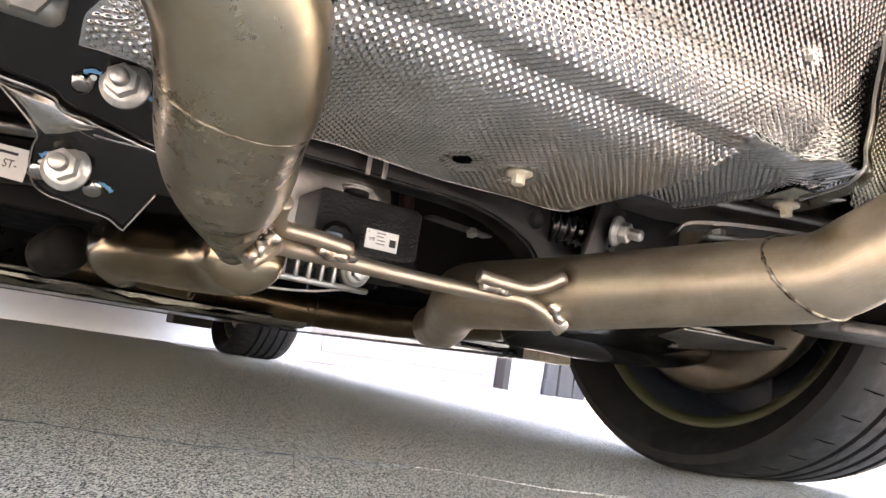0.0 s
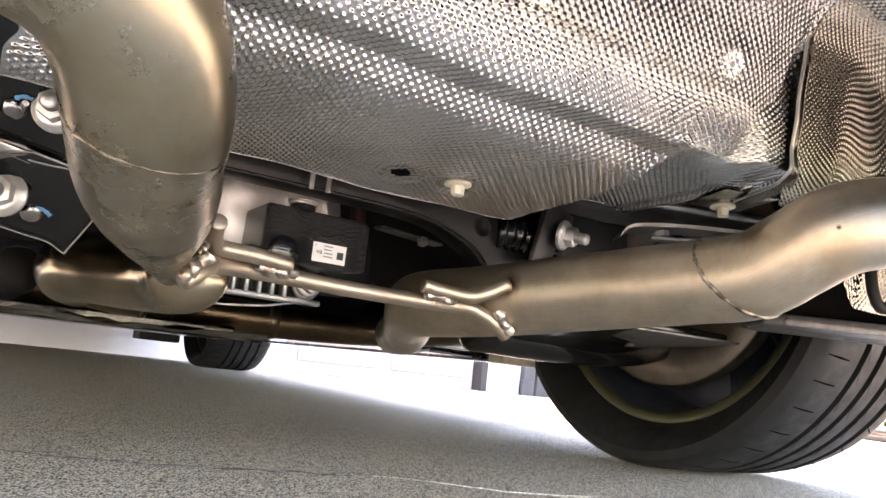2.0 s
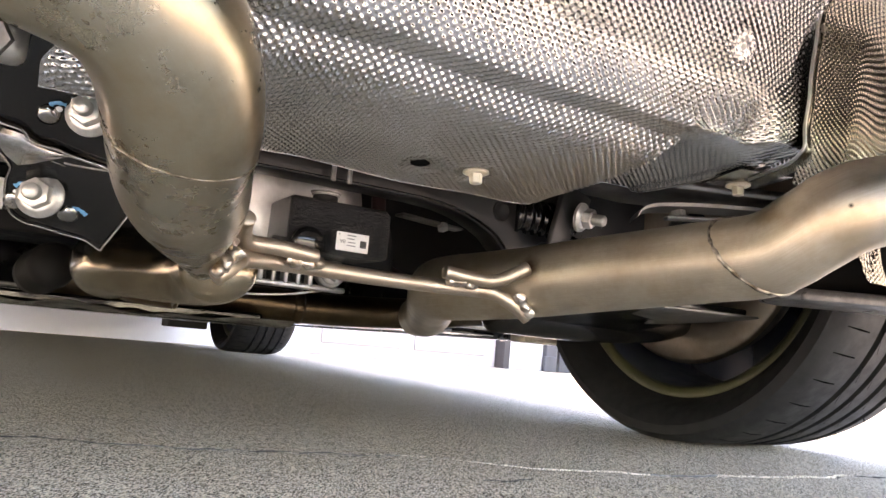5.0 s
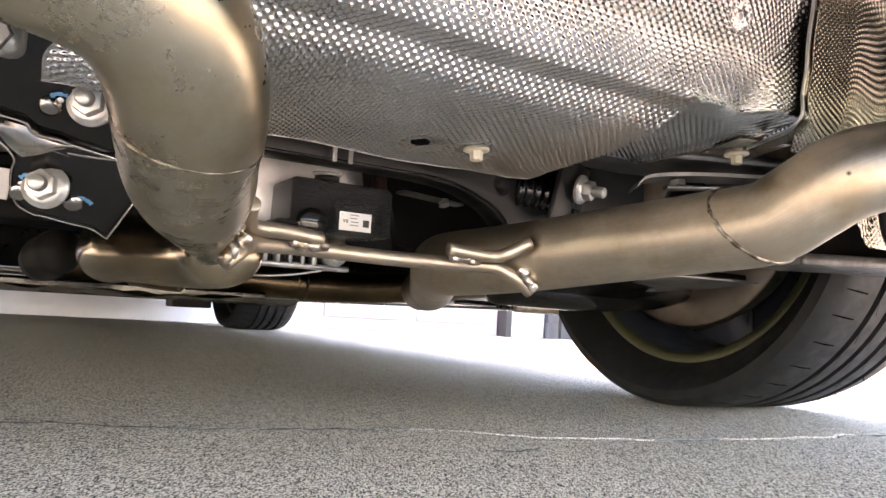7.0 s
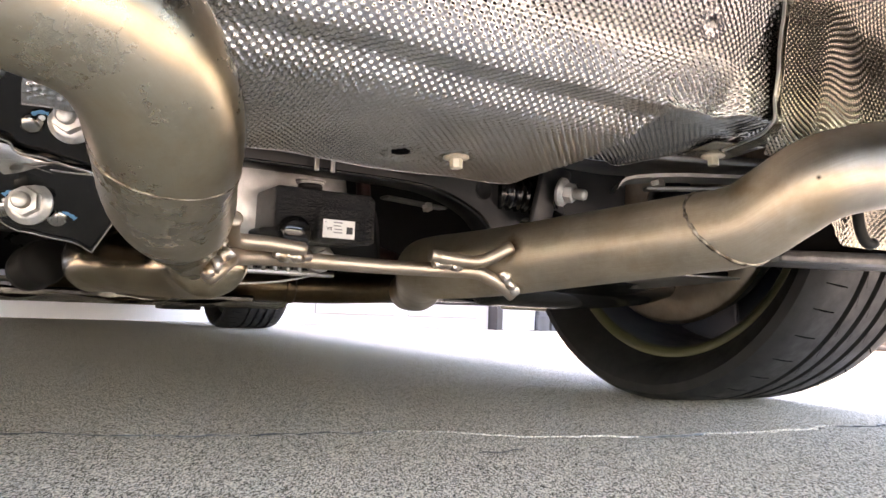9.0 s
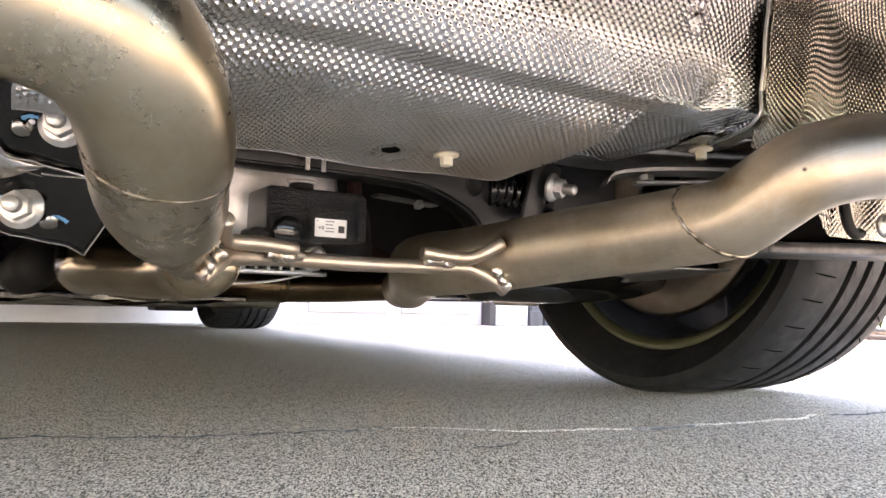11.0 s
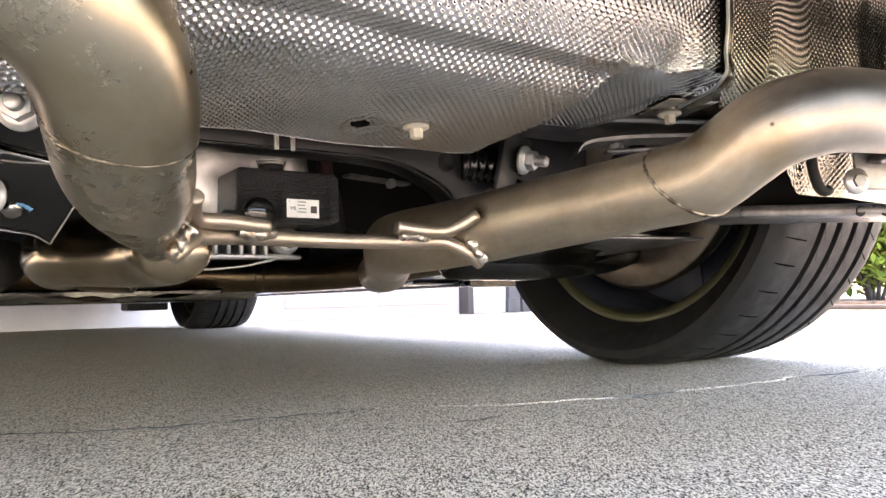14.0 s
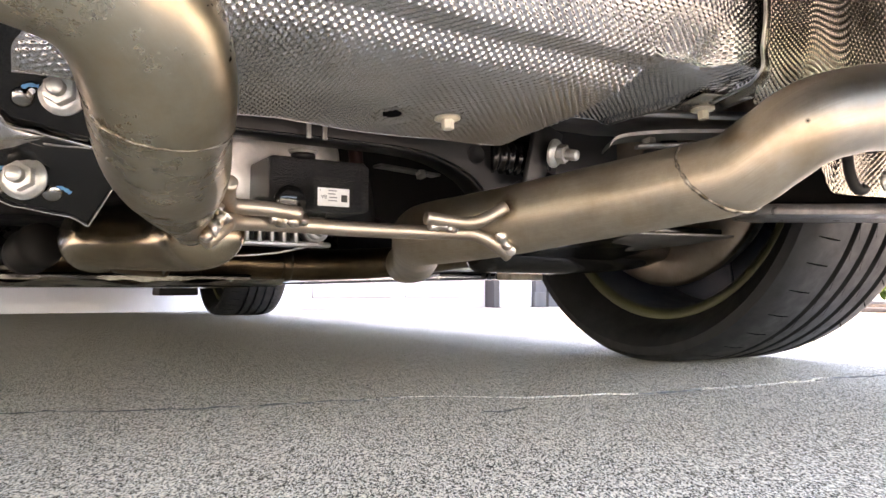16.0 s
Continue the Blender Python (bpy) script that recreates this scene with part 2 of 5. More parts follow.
BROWN = m.m
m = Mat("grey_timber", (0.16, 0.15, 0.155), 0.6)
m.color(m.ramp(m.noise(12, 5, stretch=(1, 1, 0.1)), (0.3, (0.05, 0.048, 0.05)), (0.7, (0.085, 0.081, 0.083))))
TIMBER = m.m
m = Mat("leaf", (0.10, 0.16, 0.03), 0.45)
ri = m.nt.nodes.new("ShaderNodeNewGeometry")
m.color(m.ramp(ri.outputs["Random Per Island"], (0.0, (0.06, 0.11, 0.02)), (0.5, (0.13, 0.21, 0.03)), (0.85, (0.22, 0.28, 0.05)), (1.0, (0.22, 0.15, 0.04))))
m.b.inputs["Transmission Weight"].default_value = 0.0
m.b.inputs["Subsurface Weight"].default_value = 0.0
LEAF = m.m
m = Mat("soil", (0.06, 0.045, 0.035), 0.95)
m.color(m.ramp(m.noise(30, 6), (0.3, (0.03, 0.022, 0.018)), (0.7, (0.10, 0.075, 0.055))))
m.bump(m.noise(60, 5), 0.8, 0.02)
SOIL = m.m


# ---- mesh helpers ----
def part(name, bm, material, parent=None, label="", smooth=True):
    """Links a bmesh as one mesh object under a thing or part."""
    me = bpy.data.meshes.new(name)
    bm.to_mesh(me)
    bm.free()
    return part_mesh(name, me, material, parent, label, smooth)


def part_mesh(name, me, material, parent=None, label="", smooth=True):
    for mt in material if isinstance(material, (list, tuple)) else [material]:
        me.materials.append(mt)
    if smooth:
        me.polygons.foreach_set("use_smooth", [True] * len(me.polygons))
    ob = new(name, me)
    ob.parent = parent
    if label:
        tagged(ob, label)
    return ob


def flat_soft(ob, angle=35):
    """Smooth shading that keeps edges sharper than the angle."""
    me = ob.data
    bm = bmesh.new()
    bm.from_mesh(me)
    lim = radians(angle)
    for e in bm.edges:
        if len(e.link_faces) == 2 and e.calc_face_angle(0) > lim:
            e.smooth = False
    bm.to_mesh(me)
    bm.free()
    return ob


def box_bm(size, bevel=0.002, seg=2, at=(0, 0, 0), rot=None):
    bm = bmesh.new()
    bmesh.ops.create_cube(bm, size=1)
    bmesh.ops.scale(bm, vec=size, verts=bm.verts)
    if bevel:
        bmesh.ops.bevel(bm, geom=bm.edges[:] + bm.verts[:], offset=min(bevel, min(size) * 0.45), segments=seg, profile=0.5, affect="EDGES")
    if rot is not None:
        bmesh.ops.transform(bm, matrix=rot.to_4x4(), verts=bm.verts)
    bmesh.ops.translate(bm, vec=at, verts=bm.verts)
    return bm


def between(lo, hi, bevel=0.002, seg=2):
    lo, hi = Vector(lo), Vector(hi)
    return box_bm(hi - lo, bevel, seg, (lo + hi) / 2)


def lathe_bm(profile, seg=48, m=None, closed=False):
    """Turns (radius, height) points about z, then moves by m."""
    bm = bmesh.new()
    rings = []
    for r, h in profile:
        if r < 1e-6:
            rings.append([bm.verts.new((0, 0, h))])
        else:
            rings.append([bm.verts.new((r * math.cos(2 * math.pi * i / seg), r * math.sin(2 * math.pi * i / seg), h)) for i in range(seg)])
    pairs = list(zip(rings, rings[1:])) + ([(rings[-1], rings[0])] if closed else [])
    for a, b in pairs:
        for i in range(seg):
            j = (i + 1) % seg
            q = []
            for v in (a[i % len(a)], a[j % len(a)], b[j % len(b)], b[i % len(b)]):
                if v not in q:
                    q.append(v)
            if len(q) > 2:
                bm.faces.new(q)
    bmesh.ops.recalc_face_normals(bm, faces=bm.faces)
    if m is not None:
        bmesh.ops.transform(bm, matrix=m, verts=bm.verts)
    return bm


def facing(at, direction):
    """A pose at a place with local z along a direction."""
    return Matrix.Translation(at) @ Vector(direction).to_track_quat("Z", "Y").to_matrix().to_4x4()


def prism_bm(points, depth, m=None, bevel=0.001):
    """A plate with an outline in x, y and a thickness along z."""
    bm = bmesh.new()
    lo = [bm.verts.new((x, y, 0)) for x, y in points]
    hi = [bm.verts.new((x, y, depth)) for x, y in points]
    bm.faces.new(lo[::-1])
    bm.faces.new(hi)
    n = len(points)
    for i in range(n):
        bm.faces.new((lo[i], lo[(i + 1) % n], hi[(i + 1) % n], hi[i]))
    bmesh.ops.recalc_face_normals(bm, faces=bm.faces)
    if bevel:
        bmesh.ops.bevel(bm, geom=bm.edges[:], offset=bevel, segments=2, profile=0.5, affect="EDGES")
    if m is not None:
        bmesh.ops.transform(bm, matrix=m, verts=bm.verts)
    return bm


def spline(points, per=10):
    """Catmull-Rom through the points."""
    p = [Vector(q) for q in points]
    p = [p[0] * 2 - p[1]] + p + [p[-1] * 2 - p[-2]]
    out = []
    for i in range(1, len(p) - 2):
        a, b, c, d = p[i - 1 : i + 3]
        for k in range(per):
            t = k / per
            out.append(0.5 * (2 * b + (c - a) * t + (2 * a - 5 * b + 4 * c - d) * t * t + (3 * b - a - 3 * c + d) * t ** 3))
    return out + [p[-2]]


def tube_bm(path, radius, seg=40, wall=0.0015, wobble=0.0):
    """A hollow tube along a path, with UVs in metres along and turns around."""
    n = len(path)
    rad = radius if callable(radius) else (lambda f: radius)
    tang = [(path[min(i + 1, n - 1)] - path[max(i - 1, 0)]).normalized() for i in range(n)]
    side = tang[0].orthogonal().normalized()
    bm = bmesh.new()
    uv = bm.loops.layers.uv.new("UVMap")
    rings, length, dist = [], 0, []
    for i in range(n):
        if i:
            length += (path[i] - path[i - 1]).length
            side = (side - tang[i] * side.dot(tang[i])).normalized()
        dist.append(length)
        up = tang[i].cross(side)
        r = rad(i / (n - 1))
        ring = []
        for k in range(seg):
            a = 2 * math.pi * k / seg
            d = side * math.cos(a) + up * math.sin(a)
            rr = r * (1 + wobble * noise.noise(path[i] * 40 + d * 2))
            ring.append(bm.verts.new(path[i] + d * rr))
        rings.append(ring)
    for i in range(n - 1):
        for k in range(seg):
            j = (k + 1) % seg
            f = bm.faces.new((rings[i][k], rings[i][j], rings[i + 1][j], rings[i + 1][k]))
            for lp, (u, v) in zip(f.loops, ((dist[i], k), (dist[i], k + 1), (dist[i + 1], k + 1), (dist[i + 1], k))):
                lp[uv].uv = (u * 5, v / seg)
    for ring, t, inward in ((rings[0], tang[0], 1), (rings[-1], tang[-1], -1)):
        c = sum((v.co for v in ring), Vector()) / seg
        if wall:
            inner = [bm.verts.new(c + (v.co - c) * (1 - wall / (v.co - c).length)) for v in ring]
            deep = [bm.verts.new(v.co + t * inward * 0.05) for v in inner]
            for a, b in ((ring, inner), (inner, deep)):
                for k in range(seg):
                    bm.faces.new((a[k], a[(k + 1) % seg], b[(k + 1) % seg], b[k]))
            bm.faces.new(deep)
        else:
            mid = [bm.verts.new(c + (v.co - c) * 0.8 - t * inward * (v.co - c).length * 0.12) for v in ring]
            for k in range(seg):
                bm.faces.new((ring[k], ring[(k + 1) % seg], mid[(k + 1) % seg], mid[k]))
            bm.faces.new(mid)
    bmesh.ops.recalc_face_normals(bm, faces=bm.faces)
    return bm


def seam_bead_bm(path, radius, centre, normal, thick, seed):
    """An uneven bead where a slanting plane cuts a bent tube."""
    rnd = random.Random(seed)
    n, c = Vector(normal).normalized(), Vector(centre)
    m = len(path)
    tang = [(path[min(i + 1, m - 1)] - path[max(i - 1, 0)]).normalized() for i in range(m)]
    near = [i for i in range(m) if (path[i] - c).length < 0.07]
    side = tang[near[0]].orthogonal().normalized()
    rings = []
    for i in near:
        side = (side - tang[i] * side.dot(tang[i])).normalized()
        up = tang[i].cross(side)
        rings.append([path[i] + (side * math.cos(2 * math.pi * k / 72) + up * math.sin(2 * math.pi * k / 72)) * radius for k in range(73)])
    run = []
    for k in range(73):
        for a, b in zip(rings, rings[1:]):
            da, db = (a[k] - c).dot(n), (b[k] - c).dot(n)
            if (da < 0) != (db < 0):
                run.append(a[k].lerp(b[k], da / (da - db)) + tang[near[0]] * rnd.uniform(-0.0005, 0.0005))
                break
    return tube_bm(run, lambda f: thick * rnd.uniform(0.55, 1.3), 8, 0)


def lump_bm(a, b, r, seed):
    """A short blobby weld run from a to b."""
    rnd = random.Random(seed)
    a, b = Vector(a), Vector(b)
    pts = [a.lerp(b, i / 9) + Vector([rnd.uniform(-1, 1) * r * 0.35 for _ in range(3)]) for i in range(10)]
    return tube_bm(pts, lambda f: r * rnd.uniform(0.6, 1.3), 9, 0)


def grid_mesh(name, P, gone=None):
    """A mesh from an (n, m, 3) array of places; faces at gone places are left out."""
    n, k = P.shape[:2]
    me = bpy.data.meshes.new(name)
    idx = np.arange(n * k).reshape(n, k)
    q = np.stack([idx[:-1, :-1], idx[1:, :-1], idx[1:, 1:], idx[:-1, 1:]], -1).reshape(-1, 4)
    if gone is not None:
        q = q[~gone[:-1, :-1].reshape(-1)]
    me.vertices.add(n * k)
    me.vertices.foreach_set("co", P.astype(np.float32).ravel())
    me.loops.add(q.size)
    me.loops.foreach_set("vertex_index", q.astype(np.int32).ravel())
    me.polygons.add(len(q))
    me.polygons.foreach_set("loop_start", np.arange(0, q.size, 4, dtype=np.int32))
    me.update(calc_edges=True)
    return me


def thing(name, label, category, at=(0, 0, 0), group=""):
    ob = new(name)
    ob.empty_display_size = 0.05
    ob.location = at
    return tagged(ob, label, category, group)


# ---- setting ----
rnd = random.Random(5)
xs = [-60, -20, -6, -2] + [round(-1 + 0.007 * i, 4) for i in range(440)] + [2.6, 6, 20, 60]
CRACK_X = (-1.0, 0.107, 0.24, 0.37, 0.46, 0.50, 0.563, 0.62, 0.714, 0.85, 1.0, 1.15, 1.6)
CRACK_Y = (0.98, 0.842, 0.780, 0.752, 0.742, 0.715, 0.664, 0.652, 0.622, 0.611, 0.602, 0.588, 0.55)
bm = bmesh.new()
cols = []
off = fast = 0.0
for x in xs:
    off = 0.90 * off + rnd.gauss(0, 0.0022)
    fast = 0.3 * fast + rnd.gauss(0, 0.0026)
    c = float(np.interp(x, CRACK_X, CRACK_Y)) + off + fast
    right = min(max((x - 0.50) / 0.15, 0.0), 1.0)
    w = rnd.uniform(0.0010, 0.0026) * 2.1
    lip = right * max(0.0, 0.0006 + 0.0014 * noise.noise(Vector((x * 31, 3, 0))) + rnd.uniform(-0.0004, 0.0004))
    ys = (-60, -4, c - w - 0.004, c - w, c, c + w, c + w + 0.003 + 3 * lip, 6, 60)
    zs = (0, 0, 0, 0, -0.006, lip, lip * 0.5, 0, 0)
    cols.append([bm.verts.new((x, y, z)) for y, z in zip(ys, zs)])
for x, a, b in zip(xs, cols, cols[1:]):
    for i in range(8):
        f = bm.faces.new((a[i], b[i], b[i + 1], a[i + 1]))
        gone = noise.noise(Vector((x * 9, 0, 7))) > 0.05
        # groove faces get the dark colour as the crack's shade, lip faces the pale
        f.material_index = 1 if i in (5,) and x > 0.47 and noise.noise(Vector((x * 37, 5, 1))) > 0.0 else 2 if i == 3 or (i == 4 and (x < 0.42 or gone)) else 0
ground = part("ground", bm, [CONCRETE, PALE_LIP, JOINT_AND_CRACK], None, smooth=False)
tagged(ground, "speckled grey concrete driveway with a ragged crack", "driveway", kind="structure")

# sawn joint across the driveway, filled level
rnd = random.Random(8)
bm = bmesh.new()
row = []
for i in range(60):
    f = i / 59
    p = Vector((1.62, 1.72, 0)).lerp(Vector((2.72, 4.6, 0)), f)
    s = Vector((0.93, -0.36, 0))
    h = 0.006 * rnd.uniform(0.6, 1.3)
    row.append([bm.verts.new(p + s * (h * k) + Vector((0, 0, z))) for k, z in ((-1, 0.0005), (0, 0.0022), (1, 0.0005))])
for a, b in zip(row, row[1:]):
    for k in range(2):
        bm.faces.new((a[k], a[k + 1], b[k + 1], b[k]))
part("joint", bm, JOINT_AND_CRACK, ground, "dark filled joint")

bm = bmesh.new()
row = []
for i in range(24):
    f = i / 23
    h = 0.0022 * math.sin(math.pi * min(max(f, 0.03), 0.97)) * rnd.uniform(0.5, 1.3)
    p = Vector((0.452 + 0.052 * f, 0.612 + 0.003 * math.sin(9 * f), 0))
    row.append([bm.verts.new(p + Vector((0, h * k, z))) for k, z in ((-1, 0.0004), (0, 0.0012), (1, 0.0004))])
for a, b in zip(row, row[1:]):
    for k in range(2):
        bm.faces.new((a[k], a[k + 1], b[k + 1], b[k]))
part("mark", bm, MARK, ground, "short dark scuff")

GY = 4.45


def house():
    h = thing("house", "pale rendered house front with a beige garage door", "house", (2.0, GY, 0))
    inv = Matrix.Translation((-2.0, -GY, 0))

    def add(name, bm, mat, parent=h, label=""):
        ob = part(name, bm, mat, parent, label, smooth=False)
        if parent is h:
            ob.matrix_parent_inverse = inv
        return ob

    door = add("garage_door", between((1.72, GY, 0.0), (3.12, GY + 0.05, 2.2), 0.004), GARAGE, h, "beige panelled garage door")
    for r in range(4):
        for c in range(2):
            x0, z0 = 1.80 + c * 0.66, 0.075 + r * 0.535
            add("panel", between((x0, GY - 0.012, z0), (x0 + 0.56, GY - 0.0005, z0 + 0.42), 0.008), GARAGE, door)
    add("door_post", between((3.125, GY - 0.10, 0), (3.178, GY + 0.06, 2.3), 0.006), BROWN, h, "brown timber door post")
    add("lintel", between((1.718, GY - 0.08, 2.2), (3.123, GY + 0.06, 2.45), 0.006), BROWN)
    add("wall", between((3.180, GY - 0.02, 0), (3.53, GY + 0.2, 2.9), 0.004), WALLM, h, "pale rendered wall")
    # added wall, white only to make the strip under the car bright
    add("wall", between((-2.4, GY - 0.015, 0), (1.715, GY + 0.2, 2.45), 0.004), BRIGHT_BACKDROP, h, "added white wall standing in for the bright sunlit background")
    add("plinth", between((3.182, GY - 0.05, 0), (3.50, GY - 0.0205, 0.09), 0.006), WALLM)
    add("fence_post", between((3.532, GY - 0.06, 0), (3.635, GY + 0.08, 1.9), 0.006), TIMBER, h, "weathered grey timber post")
    add("post_foot", between((3.50, GY - 0.09, 0), (3.60, GY - 0.0605, 0.11), 0.006), TIMBER)
    add("fence_post", between((3.672, GY - 0.04, 0), (3.80, GY + 0.08, 1.9), 0.006), TIMBER, h, "weathered grey timber post")
    add("fence_post", between((3.83, GY - 0.02, 0), (3.95, GY + 0.08, 1.9), 0.006), TIMBER, h, "weathered grey timber post")
    add("upper_wall", between((-2.4, GY + 0.061, 2.452), (3.53, GY + 0.3, 3.6), 0.004), WALLM)
    return h


house()


def bush(name, x, y, w, d, h, n, seed, label):
    rnd = random.Random(seed)
    b = thing(name, label, "bush", (x, y, 0))
    bm = bmesh.new()
    for i in range(7):
        a = rnd.uniform(0, 6.28)
        top = Vector((math.cos(a) * w * 0.35, math.sin(a) * d * 0.35, h * rnd.uniform(0.5, 0.85)))
        t = tube_bm(spline([(0.03 * math.cos(a), 0.03 * math.sin(a), 0.0), top * 0.5 + Vector((0, 0, 0.05)), top], 4), lambda f: 0.014 * (1 - 0.7 * f), 7, 0)
        me = bpy.data.meshes.new("tmp")
        t.to_mesh(me)
        t.free()
        bm.from_mesh(me)
        bpy.data.meshes.remove(me)
    part("stem", bm, BROWN, b, "brown woody stems")
    verts, faces = [], []
    for i in range(n):
        u = Vector((rnd.gauss(0, 1), rnd.gauss(0, 1), rnd.gauss(0, 1))).normalized()
        r = rnd.uniform(0.55, 1.0) * (0.85 + 0.3 * noise.noise(u * 2.3 + Vector((seed, 0, 0))))
        c = Vector((u.x * w / 2 * r, u.y * d / 2 * r, h * 0.55 + u.z * h * 0.47 * r))
        if c.z < 0.04:
            continue
        l = rnd.uniform(0.022, 0.042)
        q = Euler((rnd.uniform(-1, 1), rnd.uniform(-1, 1), rnd.uniform(0, 6.28)))
        k = len(verts)
        for px_, py_, pz_ in ((-1, 0, 0), (-0.3, 0.42, 0.16), (0.5, 0.36, 0.12), (1, 0, -0.12), (0.5, -0.36, 0.12), (-0.3, -0.42, 0.16), (0.05, 0, 0)):
            v = Vector((px_ * l, py_ * l, pz_ * l))
            v.rotate(q)
            verts.append(c + v)
        faces += [(k, k + 6, k + 1), (k + 1, k + 6, k + 2), (k + 2, k + 6, k + 3), (k + 3, k + 6, k + 4), (k + 4, k + 6, k + 5), (k + 5, k + 6, k)]
    me = bpy.data.meshes.new("crown")
    me.from_pydata([tuple(v) for v in verts], [], faces)
    part_mesh("crown", me, LEAF, b, "small bright green leaves")
    return b


for i, (x, y, w, d, h, n) in enumerate(((4.72, 2.30, 1.0, 1.0, 1.0, 6500), (4.85, 3.15, 1.0, 0.9, 1.05, 3600), (5.0, 1.35, 1.0, 1.0, 0.9, 2600), (4.8, 3.95, 0.8, 0.7, 1.2, 2200))):
    bush("bush", x - 0.12, y, w, d, h, n + 1500, 11 + i, "leafy green garden bush in full sun")
bm = box_bm((1.6, 4.2, 0.07), 0.02, 3, (5.0, 2.3, 0.01))
bmesh.ops.subdivide_edges(bm, edges=bm.edges[:], cuts=3, use_grid_fill=True)
bed = part("flower_bed", bm, SOIL)
tagged(bed, "dark soil bed along the driveway", "flower bed", kind="structure")
kerb = part("edging", between((4.13, 0.2, 0), (4.19, 4.4, 0.03), 0.008), BROWN)
tagged(kerb, "low brown timber edging of the bed", "edging", kind="structure")

# ---- the car ----
CX = 0.34
CAR = thing("car", "dark parked car with a straight-through twin-pipe steel exhaust", "car", (CX, 2.26, 0))
CINV = Matrix.Translation((-CX, -2.26, 0))


def cp(name, bm, mat, label="", smooth=True, soft=None):
    """A part of the car, built in world places."""
    ob = part(name, bm, mat, CAR, label, smooth)
    ob.matrix_parent_inverse = CINV
    if soft:
        flat_soft(ob, soft)
    return ob


# body: lofted sections, open below
def body():
    ys0 = [0.015, 0.03, 0.10, 0.38, 0.88, 1.5, 2.2, 2.9, 3.64, 4.05, 4.28, 4.36]
    half0 = [0.66, 0.74, 0.80, 0.86, 0.89, 0.885, 0.88, 0.885, 0.90, 0.86, 0.72, 0.62]
    top0 = [0.62, 0.95, 1.06, 1.22, 1.36, 1.43, 1.42, 1.05, 0.90, 0.80, 0.70, 0.58]
    waist0 = [0.55, 0.72, 0.84, 0.88, 0.90, 0.90, 0.88, 0.86, 0.80, 0.74, 0.60, 0.50]
    low0 = [0.34, 0.275, 0.252, 0.255, 0.20, 0.19, 0.17, 0.17, 0.17, 0.17, 0.17, 0.24]
    ys = sorted(ys0 + [c + 0.37 * math.cos(math.pi * k / 10) for c in (0.886, 3.64) for k in range(11)] + [c + d for c in (0.886, 3.64) for d in (-0.385, 0.385)])
    half, top, waist, low = ([float(v) for v in np.interp(ys, ys0, q)] for q in (half0, top0, waist0, low0))
    for i, y in enumerate(ys):
        for c in (0.886, 3.64):
            if abs(y - c) < 0.372:
                low[i] = max(low[i], 0.318 + math.sqrt(max(0.0, 0.37 ** 2 - (y - c) ** 2)))
    bm = bmesh.new()
    rings = []
    for y, h, t, w, l in zip(ys, half, top, waist, low):
        sec = [(-h * 0.985, l), (-h, min(l + 0.06, w - 0.06)), (-h, w - 0.05), (-h * 0.96, w), (-h * (0.93 if t - w < 0.2 else 0.72), t - 0.05), (-h * 0.5, t), (0, t + 0.015)]
        sec = sec + [(-x, z) for x, z in sec[-2::-1]]
        rings.append([bm.verts.new((CX + x, y, z)) for x, z in sec])
    n = len(rings[0])
    for a, b in zip(rings, rings[1:]):
        for i in range(n - 1):
            f = bm.faces.new((a[i], a[i + 1], b[i + 1], b[i]))
            yy = sum(v.co.y for v in f.verts) / 4
            if i in (3, 8) and 0.5 < yy < 2.8:
                f.material_index = 1
    bm.faces.new(rings[0])
    bm.faces.new(rings[-1])
    bmesh.ops.recalc_face_normals(bm, faces=bm.faces)
    ob = cp("body", bm, [PAINT, GLASS], "dark painted body shell")
    return ob


body()

# liners that close the underside above the running gear
cp("floor_pan", between((-0.50, 0.06, 0.44), (1.18, 4.3, 0.47), 0.004), MATT, "matt black floor pan", False)
for s, x in ((-1, -0.515), (1, 1.195)):
    cp("side_liner", between((x - 0.012, 0.12, 0.27), (x + 0.012, 0.42, 0.47), 0.003), MATT, "", False)
cp("front_liner", between((-0.5, 1.02, 0.20), (0.92, 1.05, 0.44), 0.003), MATT, "matt black inner panel", False)

for cy in (0.886, 3.64):
    for sx in (-1, 1):
        bm = bmesh.new()
        rows = []
        for k in range(25):
            a = math.pi * (k / 24) * 1.04 - 0.06
            p = Vector((0, cy + 0.365 * math.cos(a), 0.318 + 0.365 * math.sin(a)))
            rows.append([bm.verts.new((CX + sx * xx, p.y, p.z)) for xx in (0.66, 0.875)])
        for a, b in zip(rows, rows[1:]):
            bm.faces.new((a[0], a[1], b[1], b[0]))
        bmesh.ops.solidify(bm, geom=bm.faces[:], thickness=0.004)
        cp("wheel_arch_liner", bm, MATT, "matt black wheel arch liner")

# flat undertray ahead of the rear axle
def floor_panel(name, lo, hi, mat, label=""):
    return cp(name, between(lo, hi, 0.004), mat, label, False)


floor_panel("underfloor_panel", (-0.45, 1.55, 0.148), (1.10, 3.25, 0.156), BLACK, "smooth black underfloor panel")
floor_panel("underfloor_panel", (-0.30, 3.27, 0.146), (0.95, 4.35, 0.154), MATT)
floor_panel("sill", (1.12, 1.42, 0.142), (1.20, 3.25, 0.20), PAINT, "glossy dark sill edge")
floor_panel("sill", (-0.52, 1.42, 0.142), (-0.47, 3.25, 0.20), PAINT)
floor_panel("underfloor_edge", (-0.46, 1.20, 0.119), (0.42, 1.54, 0.1395), BLACK, "glossy black underfloor edge")
